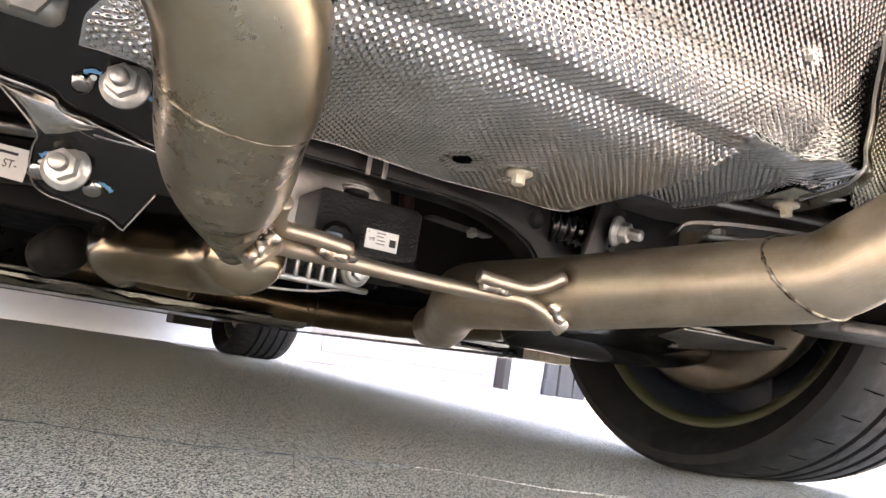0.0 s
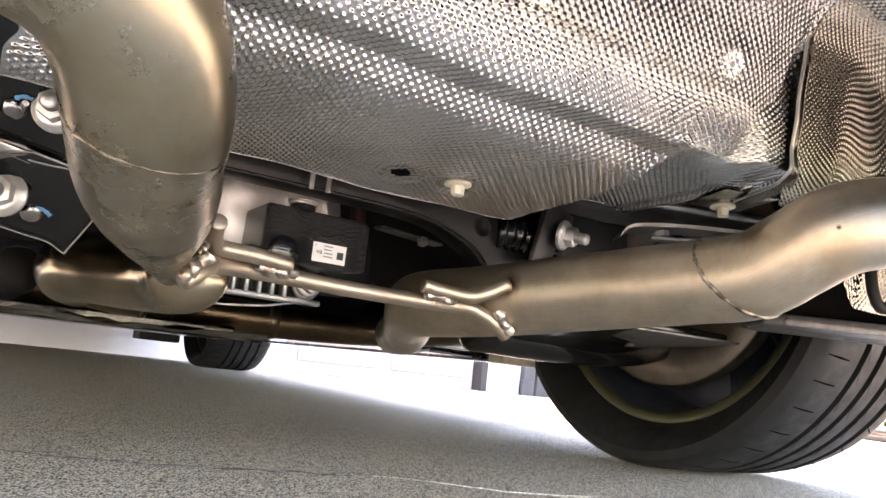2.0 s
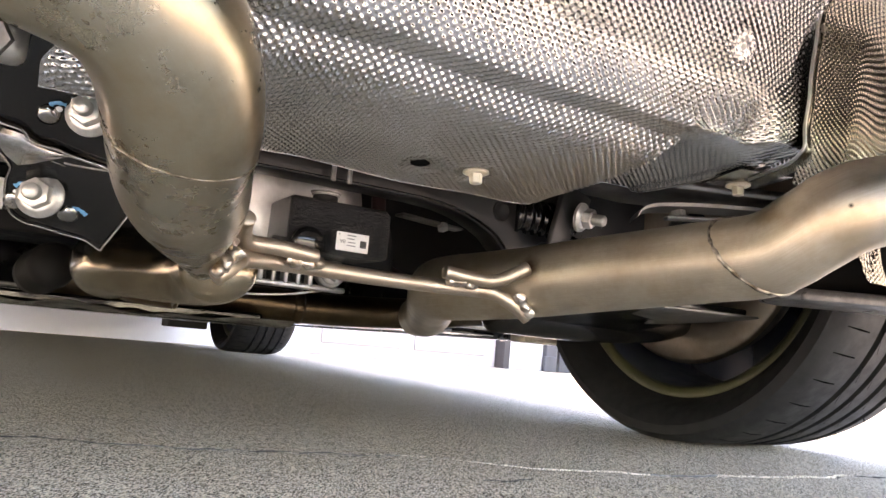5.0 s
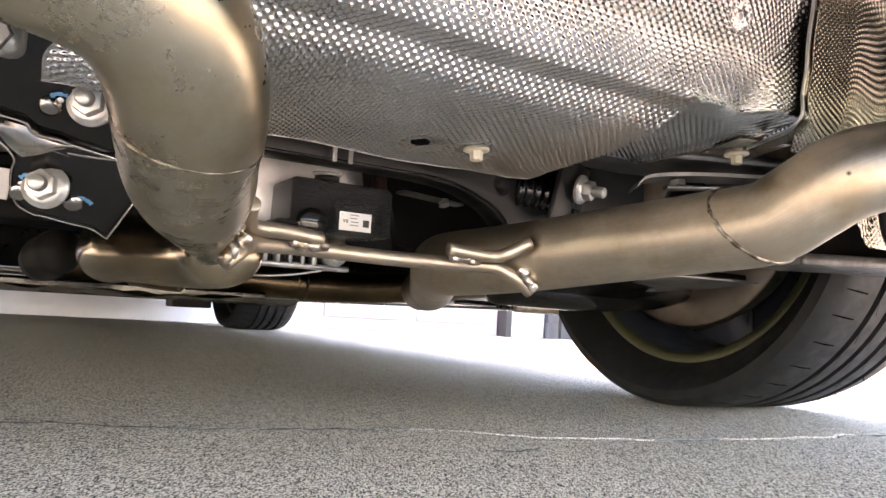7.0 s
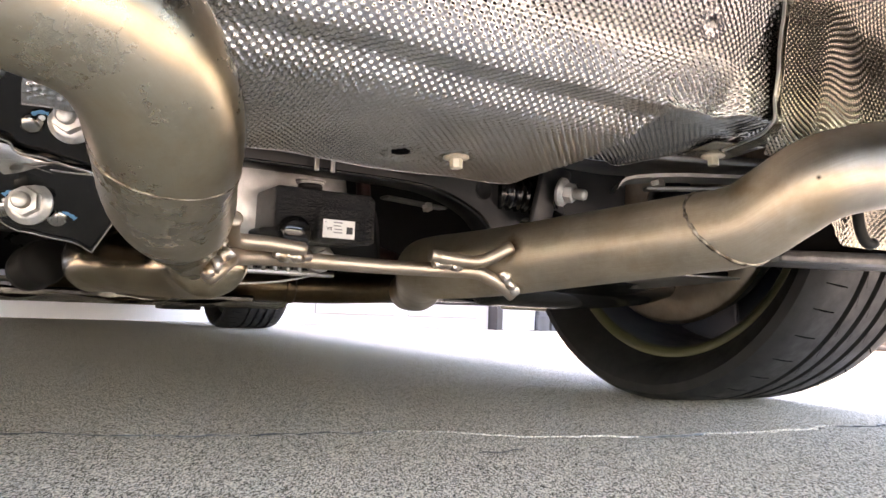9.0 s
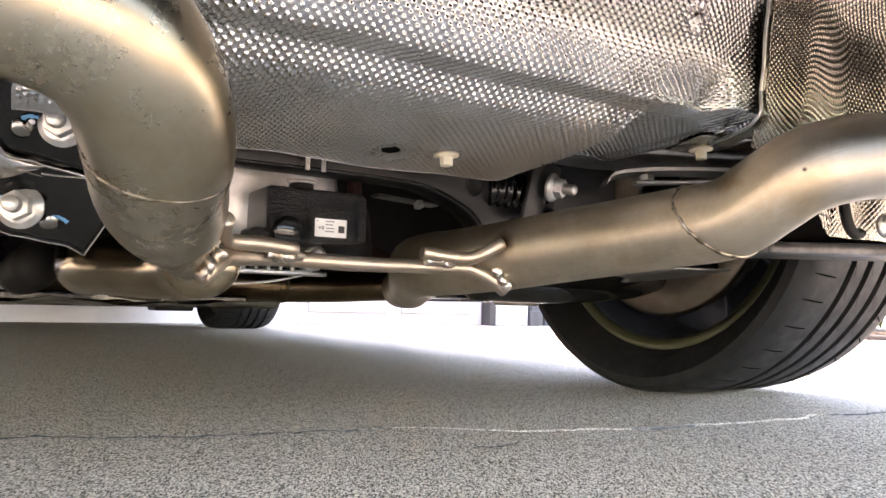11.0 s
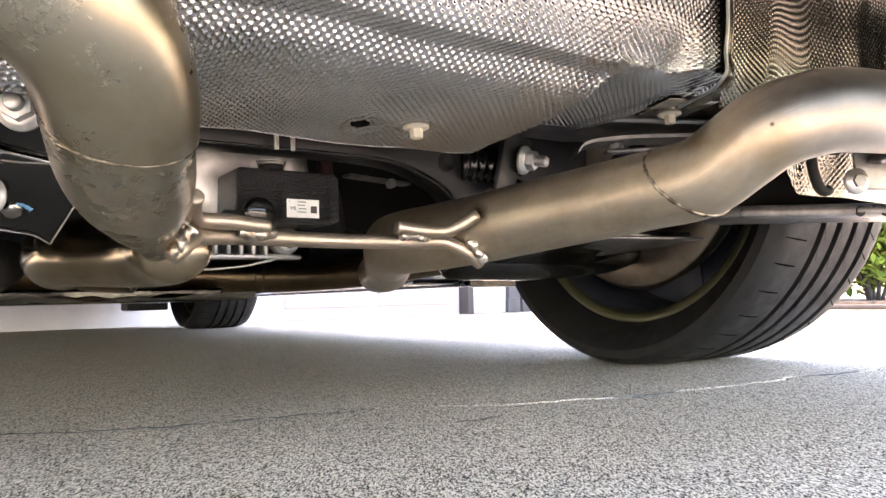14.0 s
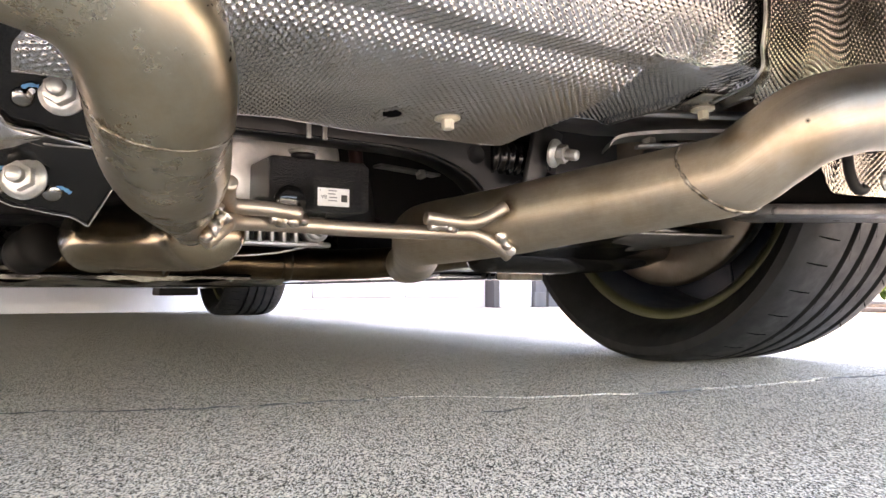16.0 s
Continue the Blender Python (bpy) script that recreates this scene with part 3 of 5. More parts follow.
floor_panel("jack_pad", (0.425, 1.97, 0.103), (0.520, 2.06, 0.147), MATT, "black rubber jack pad")


# rear bumper undertray with a notch and a row of slots
def undertray():
    z = 0.2385
    front = 0.140
    bm = bmesh.new()
    # outline in x, y
    nx0, nx1 = 0.088, 0.123
    slots = [(0.141 + 0.030 * i, 0.165 + 0.030 * i) for i in range(9)]
    xs = sorted({-0.44, -0.3, -0.15, 0.0, 0.075, nx0, nx0 + 0.004, 0.108, nx1 - 0.004, nx1, 0.6, 0.8, 1.0, 1.12, *[v for s in slots for v in s]})
    def fy(x):
        if nx0 < x < nx1:
            return 0.126
        return front + (0.006 if x <= nx0 else 0.0) * 1.0
    rows = []
    for x in xs:
        f = fy(x)
        ys = [f, 0.1255 if f > 0.13 else f - 0.0005, 0.1228, 0.10, 0.085, 0.065, 0.045, 0.028]
        col = []
        for y in ys:
            lift = 14.0 * max(0.0, 0.095 - y) ** 2
            side = 0.05 * max(0.0, abs(x - CX) - 0.62) * 1.2
            col.append(bm.verts.new((x, y, z + lift + side + 0.0015 * noise.noise(Vector((x * 9, y * 9, 0))))))
        rows.append(col)
    for i, (a, b) in enumerate(zip(rows, rows[1:])):
        for k in range(7):
            if k == 1 and any(abs(xs[i] - s[0]) < 1e-6 and abs(xs[i + 1] - s[1]) < 1e-6 for s in slots):
                continue
            bm.faces.new((a[k], a[k + 1], b[k + 1], b[k]))
    bmesh.ops.recalc_face_normals(bm, faces=bm.faces)
    r = bmesh.ops.solidify(bm, geom=bm.faces[:], thickness=0.003)
    ob = cp("rear_undertray", bm, TRAY, "dark grey plastic rear undertray, dusty and splashed")
    flat_soft(ob, 30)
    return ob


tray = undertray()
# black sheet added above the slots in place of the shade inside them
part("slot_shade_sheet", between((0.130, 0.117, 0.2425), (0.420, 0.1305, 0.2435), 0, 1), SLOT, tray, smooth=False)

# heat shield: embossed aluminium sheet
def shield_profile():
    a = [(0.597, 0.2462), (0.578, 0.2478), (0.550, 0.251), (0.510, 0.2565), (0.482, 0.2615), (0.464, 0.2660), (0.4535, 0.2715), (0.4475, 0.2780), (0.4425, 0.2830), (0.4350, 0.2855), (0.4280, 0.2880), (0.4220, 0.2945), (0.4130, 0.3080), (0.4045, 0.324), (0.396, 0.348), (0.384, 0.380), (0.368, 0.406), (0.345, 0.422), (0.30, 0.430)]
    b = [(0.575, 0.279), (0.54, 0.280), (0.50, 0.2815), (0.470, 0.283), (0.450, 0.2835), (0.436, 0.286), (0.426, 0.294), (0.412, 0.312)]
    return a, b


def resample(pts, n):
    p = np.array([tuple(v) for v in spline([(0, y, z) for y, z in pts], 12)])[:, 1:]
    s = np.concatenate([[0], np.cumsum(np.linalg.norm(np.diff(p, axis=0), axis=1))])
    t = np.linspace(0, s[-1], n)
    return np.stack([np.interp(t, s, p[:, 0]), np.interp(t, s, p[:, 1])], -1), s[-1]


def smooth(a, b, x):
    t = np.clip((x - a) / (b - a), 0, 1)
    return t * t * (3 - 2 * t)


def vnoise(X, Y, seed, scale):
    """Smooth value noise on arrays."""
    g = np.random.RandomState(seed).rand(64, 64)
    x, y = (X * scale) % 63, (Y * scale) % 63
    i, j = x.astype(int), y.astype(int)
    fx, fy = x - i, y - j
    fx, fy = fx * fx * (3 - 2 * fx), fy * fy * (3 - 2 * fy)
    i1, j1 = (i + 1) % 64, (j + 1) % 64
    return (g[i, j] * (1 - fx) + g[i1, j] * fx) * (1 - fy) + (g[i, j1] * (1 - fx) + g[i1, j1] * fx) * fy - 0.5


def emboss(P, S, X, amp=0.00105, pitch=0.0069, mask=None):
    """Pushes a grid out along its normals in a knobbly pattern."""
    du = np.gradient(P, axis=0)
    dv = np.gradient(P, axis=1)
    N = np.cross(du, dv)
    N /= np.linalg.norm(N, axis=2, keepdims=True) + 1e-12
    h = np.cos(2 * np.pi * X / pitch) * np.cos(2 * np.pi * S / (pitch * 0.95))
    h = smooth(-0.45, 1.05, h) - 0.3
    if mask is not None:
        h = h * mask
    return P + N * (amp * h)[..., None]


def main_shield():
    step = 0.00070
    x0, x1 = -0.10, 0.66
    A, B = shield_profile()
    nx, ns = int((x1 - x0) / step), int(0.47 / step)
    PA, L = resample(A, ns)
    # the right end keeps the upper wall but has a higher, shorter ledge
    k0 = int(np.argmax(PA[:, 1] > 0.325))
    low, _ = resample(B + [tuple(PA[k0])], k0 + 1)
    PB = PA.copy()
    PB[: k0 + 1] = low
    u = np.linspace(0, 1, nx)
    # the lower part is cut short at its left end
    left = 0.072 + (x0 - 0.072) * smooth(0.275, 0.325, PA[:, 1])
    right = x1 - 0.068 * smooth(0.300, 0.284, PB[:, 1])
    X = left[None] + (right - left)[None] * u[:, None]
    # the bulge ends in a steep shoulder that leans outward towards the wall
    end = 0.466 + 0.17 * np.clip(0.568 - PA[:, 0], 0.0, 0.13)
    w = smooth(-0.006, 0.014, X - end[None])
    P = np.zeros((nx, ns, 3))
    P[..., 0] = X
    P[..., 1:] = PA[None] * (1 - w)[..., None] + PB[None] * w[..., None]
    S = np.repeat((np.linspace(0, L, ns))[None], nx, 0)
    corner = np.clip((X - 0.437) / 0.032, 0, 1)
    P[..., 1] -= 0.032 * (1 - np.sqrt(1 - 0.98 * corner ** 2)) * smooth(0.07, 0.0, S) * (1 - w)
    # left end rises and curls
    lw = smooth(0.10, 0.03, X - left[None])
    P[..., 1] -= lw * 0.092 * smooth(0.17, 0.0, S)
    P[..., 2] -= lw * (0.013 * smooth(0.05, 0.0, S) - 0.006 * vnoise(X, S, 9, 70) * smooth(0.2, 0.0, S))
    P[..., 0] += smooth(0.05, 0.0, X - left[None]) * 0.012 * vnoise(S, X, 8, 50) * smooth(0.3, 0.0, S)
    # gentle dents everywhere
    P[..., 2] += 0.0032 * vnoise(X, S, 3, 12) + 0.0008 * vnoise(X, S, 4, 40)
    P[..., 1] += 0.0032 * vnoise(X, S, 5, 10)
    # ragged crease over the ledge, then a bend behind the side sheet
    crease = np.exp(-((P[..., 2] - 0.290) / 0.0035) ** 2) * smooth(0.475, 0.495, X) * smooth(0.565, 0.545, X)
    P[..., 1] -= 0.004 * crease
    P[..., 1] += 0.010 * smooth(0.520, 0.575, X) * smooth(0.284, 0.294, P[..., 2]) + 0.009 * smooth(0.566, 0.584, X) + 0.030 * smooth(0.586, 0.604, X) * smooth(0.286, 0.294, P[..., 2])
    # near the side sheet the wall drops straight to a rounded corner
    q = smooth(0.540, 0.566, X) * smooth(0.612, 0.596, X) * smooth(0.2855, 0.2925, P[..., 2])
    P[..., 1] = P[..., 1] * (1 - q) + np.minimum(P[..., 1], 0.4085 + 0.004 * np.tanh((P[..., 1] - 0.4085) / 0.03)) * q
    mask = smooth(0.0, 0.0035, S) * smooth(0.0, 0.003, right[None] - X) * smooth(0.0, 0.003, X - left[None])
    mask = mask * (1 - 0.5 * smooth(0.485, 0.50, X) * smooth(0.294, 0.288, P[..., 2]))
    # pressed flats round the fasteners
    for fx, fy, fz, r in ((0.163, 0.398, 0.34, 0.023), (0.327, 0.398, 0.34, 0.020), (0.50, 0.397, 0.346, 0.018), (0.332, 0.553, 0.251, 0.020), (0.378, 0.548, 0.251, 0.020)):
        flat = fy < 0.45
        d = np.sqrt((P[..., 0] - fx) ** 2 + (P[..., 2] - fz) ** 2 + 0.2 * (P[..., 1] - fy) ** 2) if flat else np.sqrt((P[..., 0] - fx) ** 2 + (P[..., 1] - fy) ** 2) + 3 * np.maximum(P[..., 2] - 0.265, 0)
        if flat:
            mask = mask * (0.07 + 0.93 * smooth(r * 0.4, r * 1.3, d))
            q = (d / (0.6 * r)) ** 2
            P[..., 1] -= 0.0003 * 2.7 * q * np.exp(-q)
        else:
            mask = mask * (0.7 + 0.3 * smooth(r * 0.7, r * 1.15, d))
            P[..., 2] += smooth(r, r * 0.6, d) * 0.0022 - 0.0010 * np.exp(-((d - r * 0.95) / 0.004) ** 2)
    P = emboss(P, S, X, mask=mask * (1 + 0.25 * smooth(0.17, 0.12, S)))
    hole = ((P[..., 0] - 0.331) / 0.0078) ** 2 + ((P[..., 1] - 0.556) / 0.0075) ** 2 < 1
    hole &= P[..., 2] < 0.27
    me = grid_mesh("heat_shield", P, hole)
    ob = part_mesh("heat_shield", me, ALU, CAR, "dimple-embossed bright aluminium heat shield")
    ob.matrix_parent_inverse = CINV
    part("hem", tube_bm([Vector(P[i, 0]) for i in range(0, nx, 4)], 0.0005, 6, 0), ALU, ob)
    k1 = int(ns * 0.80)
    part("hem", tube_bm([Vector(P[-1, k]) for k in range(0, k1, 4)], 0.0011, 6, 0), ALU, ob)
    return ob


shield = main_shield()

def flange_shield():
    """The rolled flange and the second sheet beyond it."""
    step = 0.0009
    y_s = np.linspace(0, 0.40, int(0.40 / step))
    ns = len(y_s)
    prof, L = resample([(0.415, 0.250), (0.407, 0.285), (0.403, 0.32), (0.399, 0.36), (0.392, 0.40), (0.36, 0.43), (0.28, 0.44)], ns)
    x = np.linspace(0.5865, 1.10, int(0.51 / step))
    nx = len(x)
    P = np.zeros((nx, ns, 3))
    P[..., 0] = x[:, None]
    P[..., 1:] = prof[None]
    S = np.repeat(np.linspace(0, L, ns)[None], nx, 0)
    X = P[..., 0].copy()
    zb = 0.264 + 0.024 * smooth(0.60, 0.66, X) - 0.088 * smooth(0.645, 0.705, X)
    P[..., 2] = zb + (P[..., 2] - 0.250) * (0.44 - zb) / 0.19
    far = smooth(0.60, 0.72, X)
    P[..., 1] += far * (0.0022 * vnoise(X, S, 21, 14) + 0.0015 * vnoise(X, S, 22, 42)) + 0.015 * smooth(0.80, 1.0, X) + 0.004 * smooth(0.62, 0.70, X) * smooth(0.27, 0.215, P[..., 2])
    P[..., 1] -= 0.006 * np.exp(-((X - 0.77) / 0.024) ** 2)
    P = emboss(P, S, X, 0.00090, 0.0058)
    me = grid_mesh("heat_shield", P)
    ob = part_mesh("heat_shield", me, ALU_STAINED_SHADED, CAR, "crumpled embossed aluminium side heat shield")
    ob.matrix_parent_inverse = CINV
    # the hem runs down the edge and turns back along the shelf in a round corner
    k1 = int(np.argmax(P[0, :, 2] > 0.300))
    run = [Vector(P[0, k]) for k in range(int(ns * 0.78), k1, -16)] + [Vector(p) for p in ((0.5845, 0.404, 0.2915), (0.5835, 0.409, 0.2845), (0.5850, 0.417, 0.2805), (0.5880, 0.428, 0.2792), (0.594, 0.446, 0.2785), (0.604, 0.468, 0.2785))]
    run = spline(run, 3)
    part("hem", tube_bm(run, 0.0013, 8, 0), CASTALU, ob)
    bm = bmesh.new()
    rows = []
    for p in run:
        low = smooth(0.302, 0.282, p.z)
        off = Vector((0.007, -0.0008, 0.0)).lerp(Vector((0.009, -0.003, -0.004)), float(low))
        rows.append([bm.verts.new(p + off * f + Vector((0, -0.0012 * math.sin(math.pi * f), 0))) for f in (0.0, 0.3, 0.6, 1.0)])
    for a, b in zip(rows, rows[1:]):
        for k in range(3):
            bm.faces.new((a[k], b[k], b[k + 1], a[k + 1]))
    bmesh.ops.solidify(bm, geom=bm.faces[:], thickness=0.0006)
    part("margin", bm, ALU_STAINED_SHADED, ob, "plain pressed margin along the hem")
    return ob


flange_shield()
# ---- exhaust ----
R = 0.032
LEG = [(0.207, 0.640, 0.1630), (0.193, 0.602, 0.1570), (0.179, 0.558, 0.1535), (0.164, 0.516, 0.1660), (0.1495, 0.470, 0.1780), (0.1335, 0.416, 0.1870), (0.1235, 0.372, 0.2000), (0.112, 0.347, 0.217), (0.092, 0.334, 0.231), (0.055, 0.331, 0.239), (0.0, 0.332, 0.243), (-0.12, 0.332, 0.25), (-0.35, 0.30, 0.25)]
ELBOW = [(0.185, 1.10, 0.168), (0.168, 0.97, 0.166), (0.153, 0.875, 0.165), (0.155, 0.825, 0.166), (0.170, 0.790, 0.165), (0.188, 0.757, 0.163), (0.204, 0.724, 0.162), (0.213, 0.694, 0.162), (0.214, 0.664, 0.163), (0.211, 0.640, 0.165)]
R_LINE = [(0.640, 1.10, 0.158), (0.590, 0.98, 0.158), (0.540, 0.885, 0.168), (0.490, 0.790, 0.170), (0.454, 0.718, 0.1715), (0.4500, 0.676, 0.1722), (0.459, 0.640, 0.1740), (0.4753, 0.600, 0.178), (0.4958, 0.550, 0.1845), (0.5164, 0.500, 0.1909), (0.537, 0.450, 0.1973), (0.5495, 0.4190, 0.2012), (0.5550, 0.4020, 0.2065), (0.5615, 0.381, 0.2200), (0.5730, 0.361, 0.2350), (0.5970, 0.346, 0.2440), (0.6360, 0.336, 0.2500), (0.74, 0.33, 0.255), (0.90, 0.325, 0.256), (1.12, 0.28, 0.256)]
left_pipe = cp("exhaust_pipe", tube_bm(spline(LEG, 9), lambda f: R * (0.28 + 0.72 * smooth(0.13, 0.38, f)), 64, wobble=0.010), STEEL_SATIN, "brushed steel exhaust pipe curving over into a leg")
part("elbow", tube_bm(spline(ELBOW, 9), lambda f: R * math.sqrt(max(0.02, 1 - max(0.0, (f - 0.90) / 0.103) ** 2)), 56, 0.0, wobble=0.008), POLISHED, left_pipe, "polished steel elbow below the leg")
right_pipe = cp("exhaust_pipe", tube_bm(spline(R_LINE, 9), R, 56, wobble=0.008), STEEL, "brushed steel exhaust pipe sweeping outward")
part("weld", seam_bead_bm(spline(LEG, 9), R + 0.0001, (0.1265, 0.388, 0.1945), (0.06, -0.63, 0.75), 0.0005, 3), SEAM, left_pipe, "thin uneven weld seam")
part("weld", seam_bead_bm(spline(R_LINE, 9), R + 0.0002, (0.5504, 0.4172, 0.2015), (-0.182, -0.854, 0.487), 0.0015, 4), SEAM, right_pipe, "raised weld bead")

ROD_R = 0.0062
brace = cp("brace_rod", tube_bm(spline([(0.181, 0.527, 0.1445), (0.188, 0.530, 0.1500), (0.1965, 0.539, 0.1565), (0.207, 0.555, 0.1605), (0.250, 0.578, 0.163), (0.325, 0.592, 0.163), (0.392, 0.599, 0.164), (0.428, 0.592, 0.164), (0.441, 0.588, 0.160), (0.455, 0.586, 0.153), (0.467, 0.585, 0.145)], 6), ROD_R, 18, 0), ROD, "bare steel brace rod welded between the pipes")
part("stub_rod", tube_bm(spline([(0.1965, 0.527, 0.1840), (0.1975, 0.536, 0.1805), (0.2005, 0.546, 0.1745), (0.207, 0.553, 0.1715), (0.230, 0.559, 0.1715), (0.259, 0.565, 0.1695)], 6), ROD_R * 0.92, 16, 0), ROD, brace)
part("stub_rod", tube_bm(spline([(0.379, 0.584, 0.175), (0.400, 0.583, 0.173), (0.420, 0.579, 0.172), (0.431, 0.574, 0.175), (0.451, 0.568, 0.1865)], 6), ROD_R * 0.92, 16, 0), ROD, brace)
for i, (a, b, r) in enumerate((((0.178, 0.520, 0.1465), (0.193, 0.524, 0.1605), 0.0048), ((0.238, 0.564, 0.1655), (0.264, 0.568, 0.165), 0.0044), ((0.385, 0.587, 0.168), (0.408, 0.585, 0.168), 0.0042), ((0.450, 0.580, 0.163), (0.464, 0.578, 0.147), 0.0050), ((0.196, 0.546, 0.172), (0.190, 0.538, 0.164), 0.0028))):
    part("weld", lump_bm(a, b, r, 30 + i), WELD, brace, "rough bright weld bead")

FRONT = spline([(0.84, 1.20, 0.185), (0.69, 1.215, 0.166), (0.53, 1.235, 0.1575), (0.40, 1.25, 0.159), (0.27, 1.265, 0.160), (0.10, 1.28, 0.161)], 8)
front = cp("front_pipe", tube_bm(FRONT, 0.0265, 40), STEEL_DULL, "heat-stained front exhaust pipe lying across")
for k in (18, 27):
    part("joint_ring", tube_bm([FRONT[k].lerp(FRONT[k + 1], f) for f in (0.0, 0.3, 0.7, 1.0)], lambda f: 0.0275 + 0.0012 * math.sin(math.pi * f), 36), STEEL_DULL, front, "raised joint ring")
clamp = cp("pipe_clamp", box_bm((0.018, 0.04, 0.034), 0.004, 2, (0.672, 1.185, 0.168)), SATIN, "dark pressed pipe clamp")
part("bolt_head", lathe_bm([(0, 0), (0.007, 0), (0.007, 0.006), (0, 0.006)], 6, facing((0.672, 1.165, 0.162), (0, -1, 0))), ZINC, clamp, smooth=False)

# ---- rear wheel and others ----
WHEEL_R = 0.318


def wheel(at, outward, name="wheel"):
    """rim with tyre, disc, hub; outward is +1 or -1 along x."""
    m = Matrix.Rotation(radians(90 * outward), 4, "Y")
    half = 0.130
    li = -0.094
    prof = [(0.253, li + 0.010), (0.255, li + 0.003), (0.248, li - 0.002), (0.238, li + 0.003), (0.233, li + 0.02), (0.226, 0.0), (0.222, 0.06), (0.236, half - 0.03), (0.254, half - 0.012), (0.262, half - 0.014), (0.262, half - 0.024), (0.244, half - 0.04), (0.230, 0.06), (0.236, 0.0), (0.240, li + 0.022)]
    bm = lathe_bm(prof, 72, m, closed=True)
    w = part(name, bm, RIM, CAR, "dark blue-grey alloy wheel with a low-profile tyre")
    w.matrix_parent_inverse = CINV
    w.location = at
    # tyre: outer profile with four grooves
    T = WHEEL_R
    t = []
    side = [(0.238, li + 0.010), (0.253, li - 0.006), (0.263, -0.118), (0.277, -0.138), (0.292, -0.147), (0.305, -0.144), (0.3145, -0.128)]
    t += side
    tread = [(-0.098, T - 0.0018)]
    for gx in (-0.044, -0.005, 0.035, 0.075):
        tread += [(gx - 0.0066, T - 0.0006), (gx - 0.0056, T - 0.008), (gx + 0.0056, T - 0.008), (gx + 0.0066, T - 0.0004)]
    tread += [(0.102, T - 0.0025)]
    t += [(r, h) for h, r in tread]
    outer = [(0.3125, 0.117), (0.304, 0.132), (0.293, 0.138), (0.282, 0.133), (0.271, 0.116), (0.262, 0.100), (0.247, 0.084)]
    t += outer
    bm = lathe_bm(t, 144, m)
    ty = part("tyre", bm, RUBBER, w, "black low-profile tyre with four grooves and sipes")
    flat_soft(ty, 40)
    rnd = random.Random(4)
    # sipes are near-black strips on the surface, painting the shade of cuts
    bm = bmesh.new()
    for k in range(46):
        a0 = 2 * math.pi * (k + rnd.uniform(-0.1, 0.1)) / 46
        for h0, ln, sl in ((-0.118, 0.046, 0.012), (-0.044, 0.014, 0.35), (-0.005, 0.014, 0.35), (0.035, 0.014, 0.35), (0.078, 0.022, 0.10)):
            a = a0 + rnd.uniform(-0.02, 0.02) + h0 * 0.4
            vs = []
            for f, wd in ((0, 0.0006), (0.5, 0.0013), (1, 0.0009)):
                h, aa = h0 + ln * f, a + sl * f * ln / 0.05
                rr = T + 0.0002 - (0.0030 * smooth(0.094, 0.126, abs(h)) if abs(h) > 0.09 else 0.0)
                for s in (-1, 1):
                    vs.append(bm.verts.new((rr * math.cos(aa + s * wd / T), rr * math.sin(aa + s * wd / T), h)))
            for i in (0, 2):
                bm.faces.new((vs[i], vs[i + 1], vs[i + 3], vs[i + 2]))
    bmesh.ops.transform(bm, matrix=m, verts=bm.verts)
    sp = part("tread_pattern", bm, SLOT, w, "short dark strips on the tread for the shade in sipes", smooth=False)
    tagged(sp, kind="stuff")
    part("rim_stripe", lathe_bm([(0.2330, li + 0.005), (0.2385, li - 0.0008), (0.2470, li - 0.0035), (0.2535, li - 0.0012), (0.2535, li + 0.0002), (0.2470, li - 0.0022), (0.2390, li + 0.0006), (0.2338, li + 0.006)], 72, m, closed=True), YELLOW, w, "olive-yellow band along the rim edge")
    bm = lathe_bm([(0.0, 0.070), (0.05, 0.070), (0.075, 0.062), (0.078, 0.045), (0.0, 0.045)], 48, m)
    part("hub", bm, RIM, w)
    for k in range(10):
        a = 2 * math.pi * (k + 0.3) / 10
        b = prism_bm([(0.05, -0.0168), (0.15, -0.0475), (0.236, -0.0738), (0.236, 0.0738), (0.15, 0.0475), (0.05, 0.0168)], 0.026, Matrix.Rotation(a, 4, "Z") @ Matrix.Translation((0, 0, 0.052)), 0.004)
        bmesh.ops.transform(b, matrix=m, verts=b.verts)
        part("spoke", b, RIM, w)
    part("brake_disc", lathe_bm([(0.07, -0.070), (0.183, -0.070), (0.185, -0.068), (0.185, -0.060), (0.180, -0.058), (0.180, -0.052), (0.185, -0.050), (0.185, -0.042), (0.07, -0.040)], 72, m, closed=True), FORGED, w, "bare steel brake disc")
    part("brake_shield", lathe_bm([(0.05, -0.092), (0.165, -0.092), (0.190, -0.085), (0.197, -0.078), (0.191, -0.079), (0.05, -0.088)], 60, m, closed=True), ROD, w, "pressed steel backing plate")
    return w


rear_right = wheel((1.091, 0.886, WHEEL_R), 1)
front_right = wheel((1.120, 3.64, WHEEL_R), 1)
rear_left = wheel((2 * CX - 1.091, 0.886, WHEEL_R), -1)
front_left = wheel((2 * CX - 1.120, 3.64, WHEEL_R), -1)

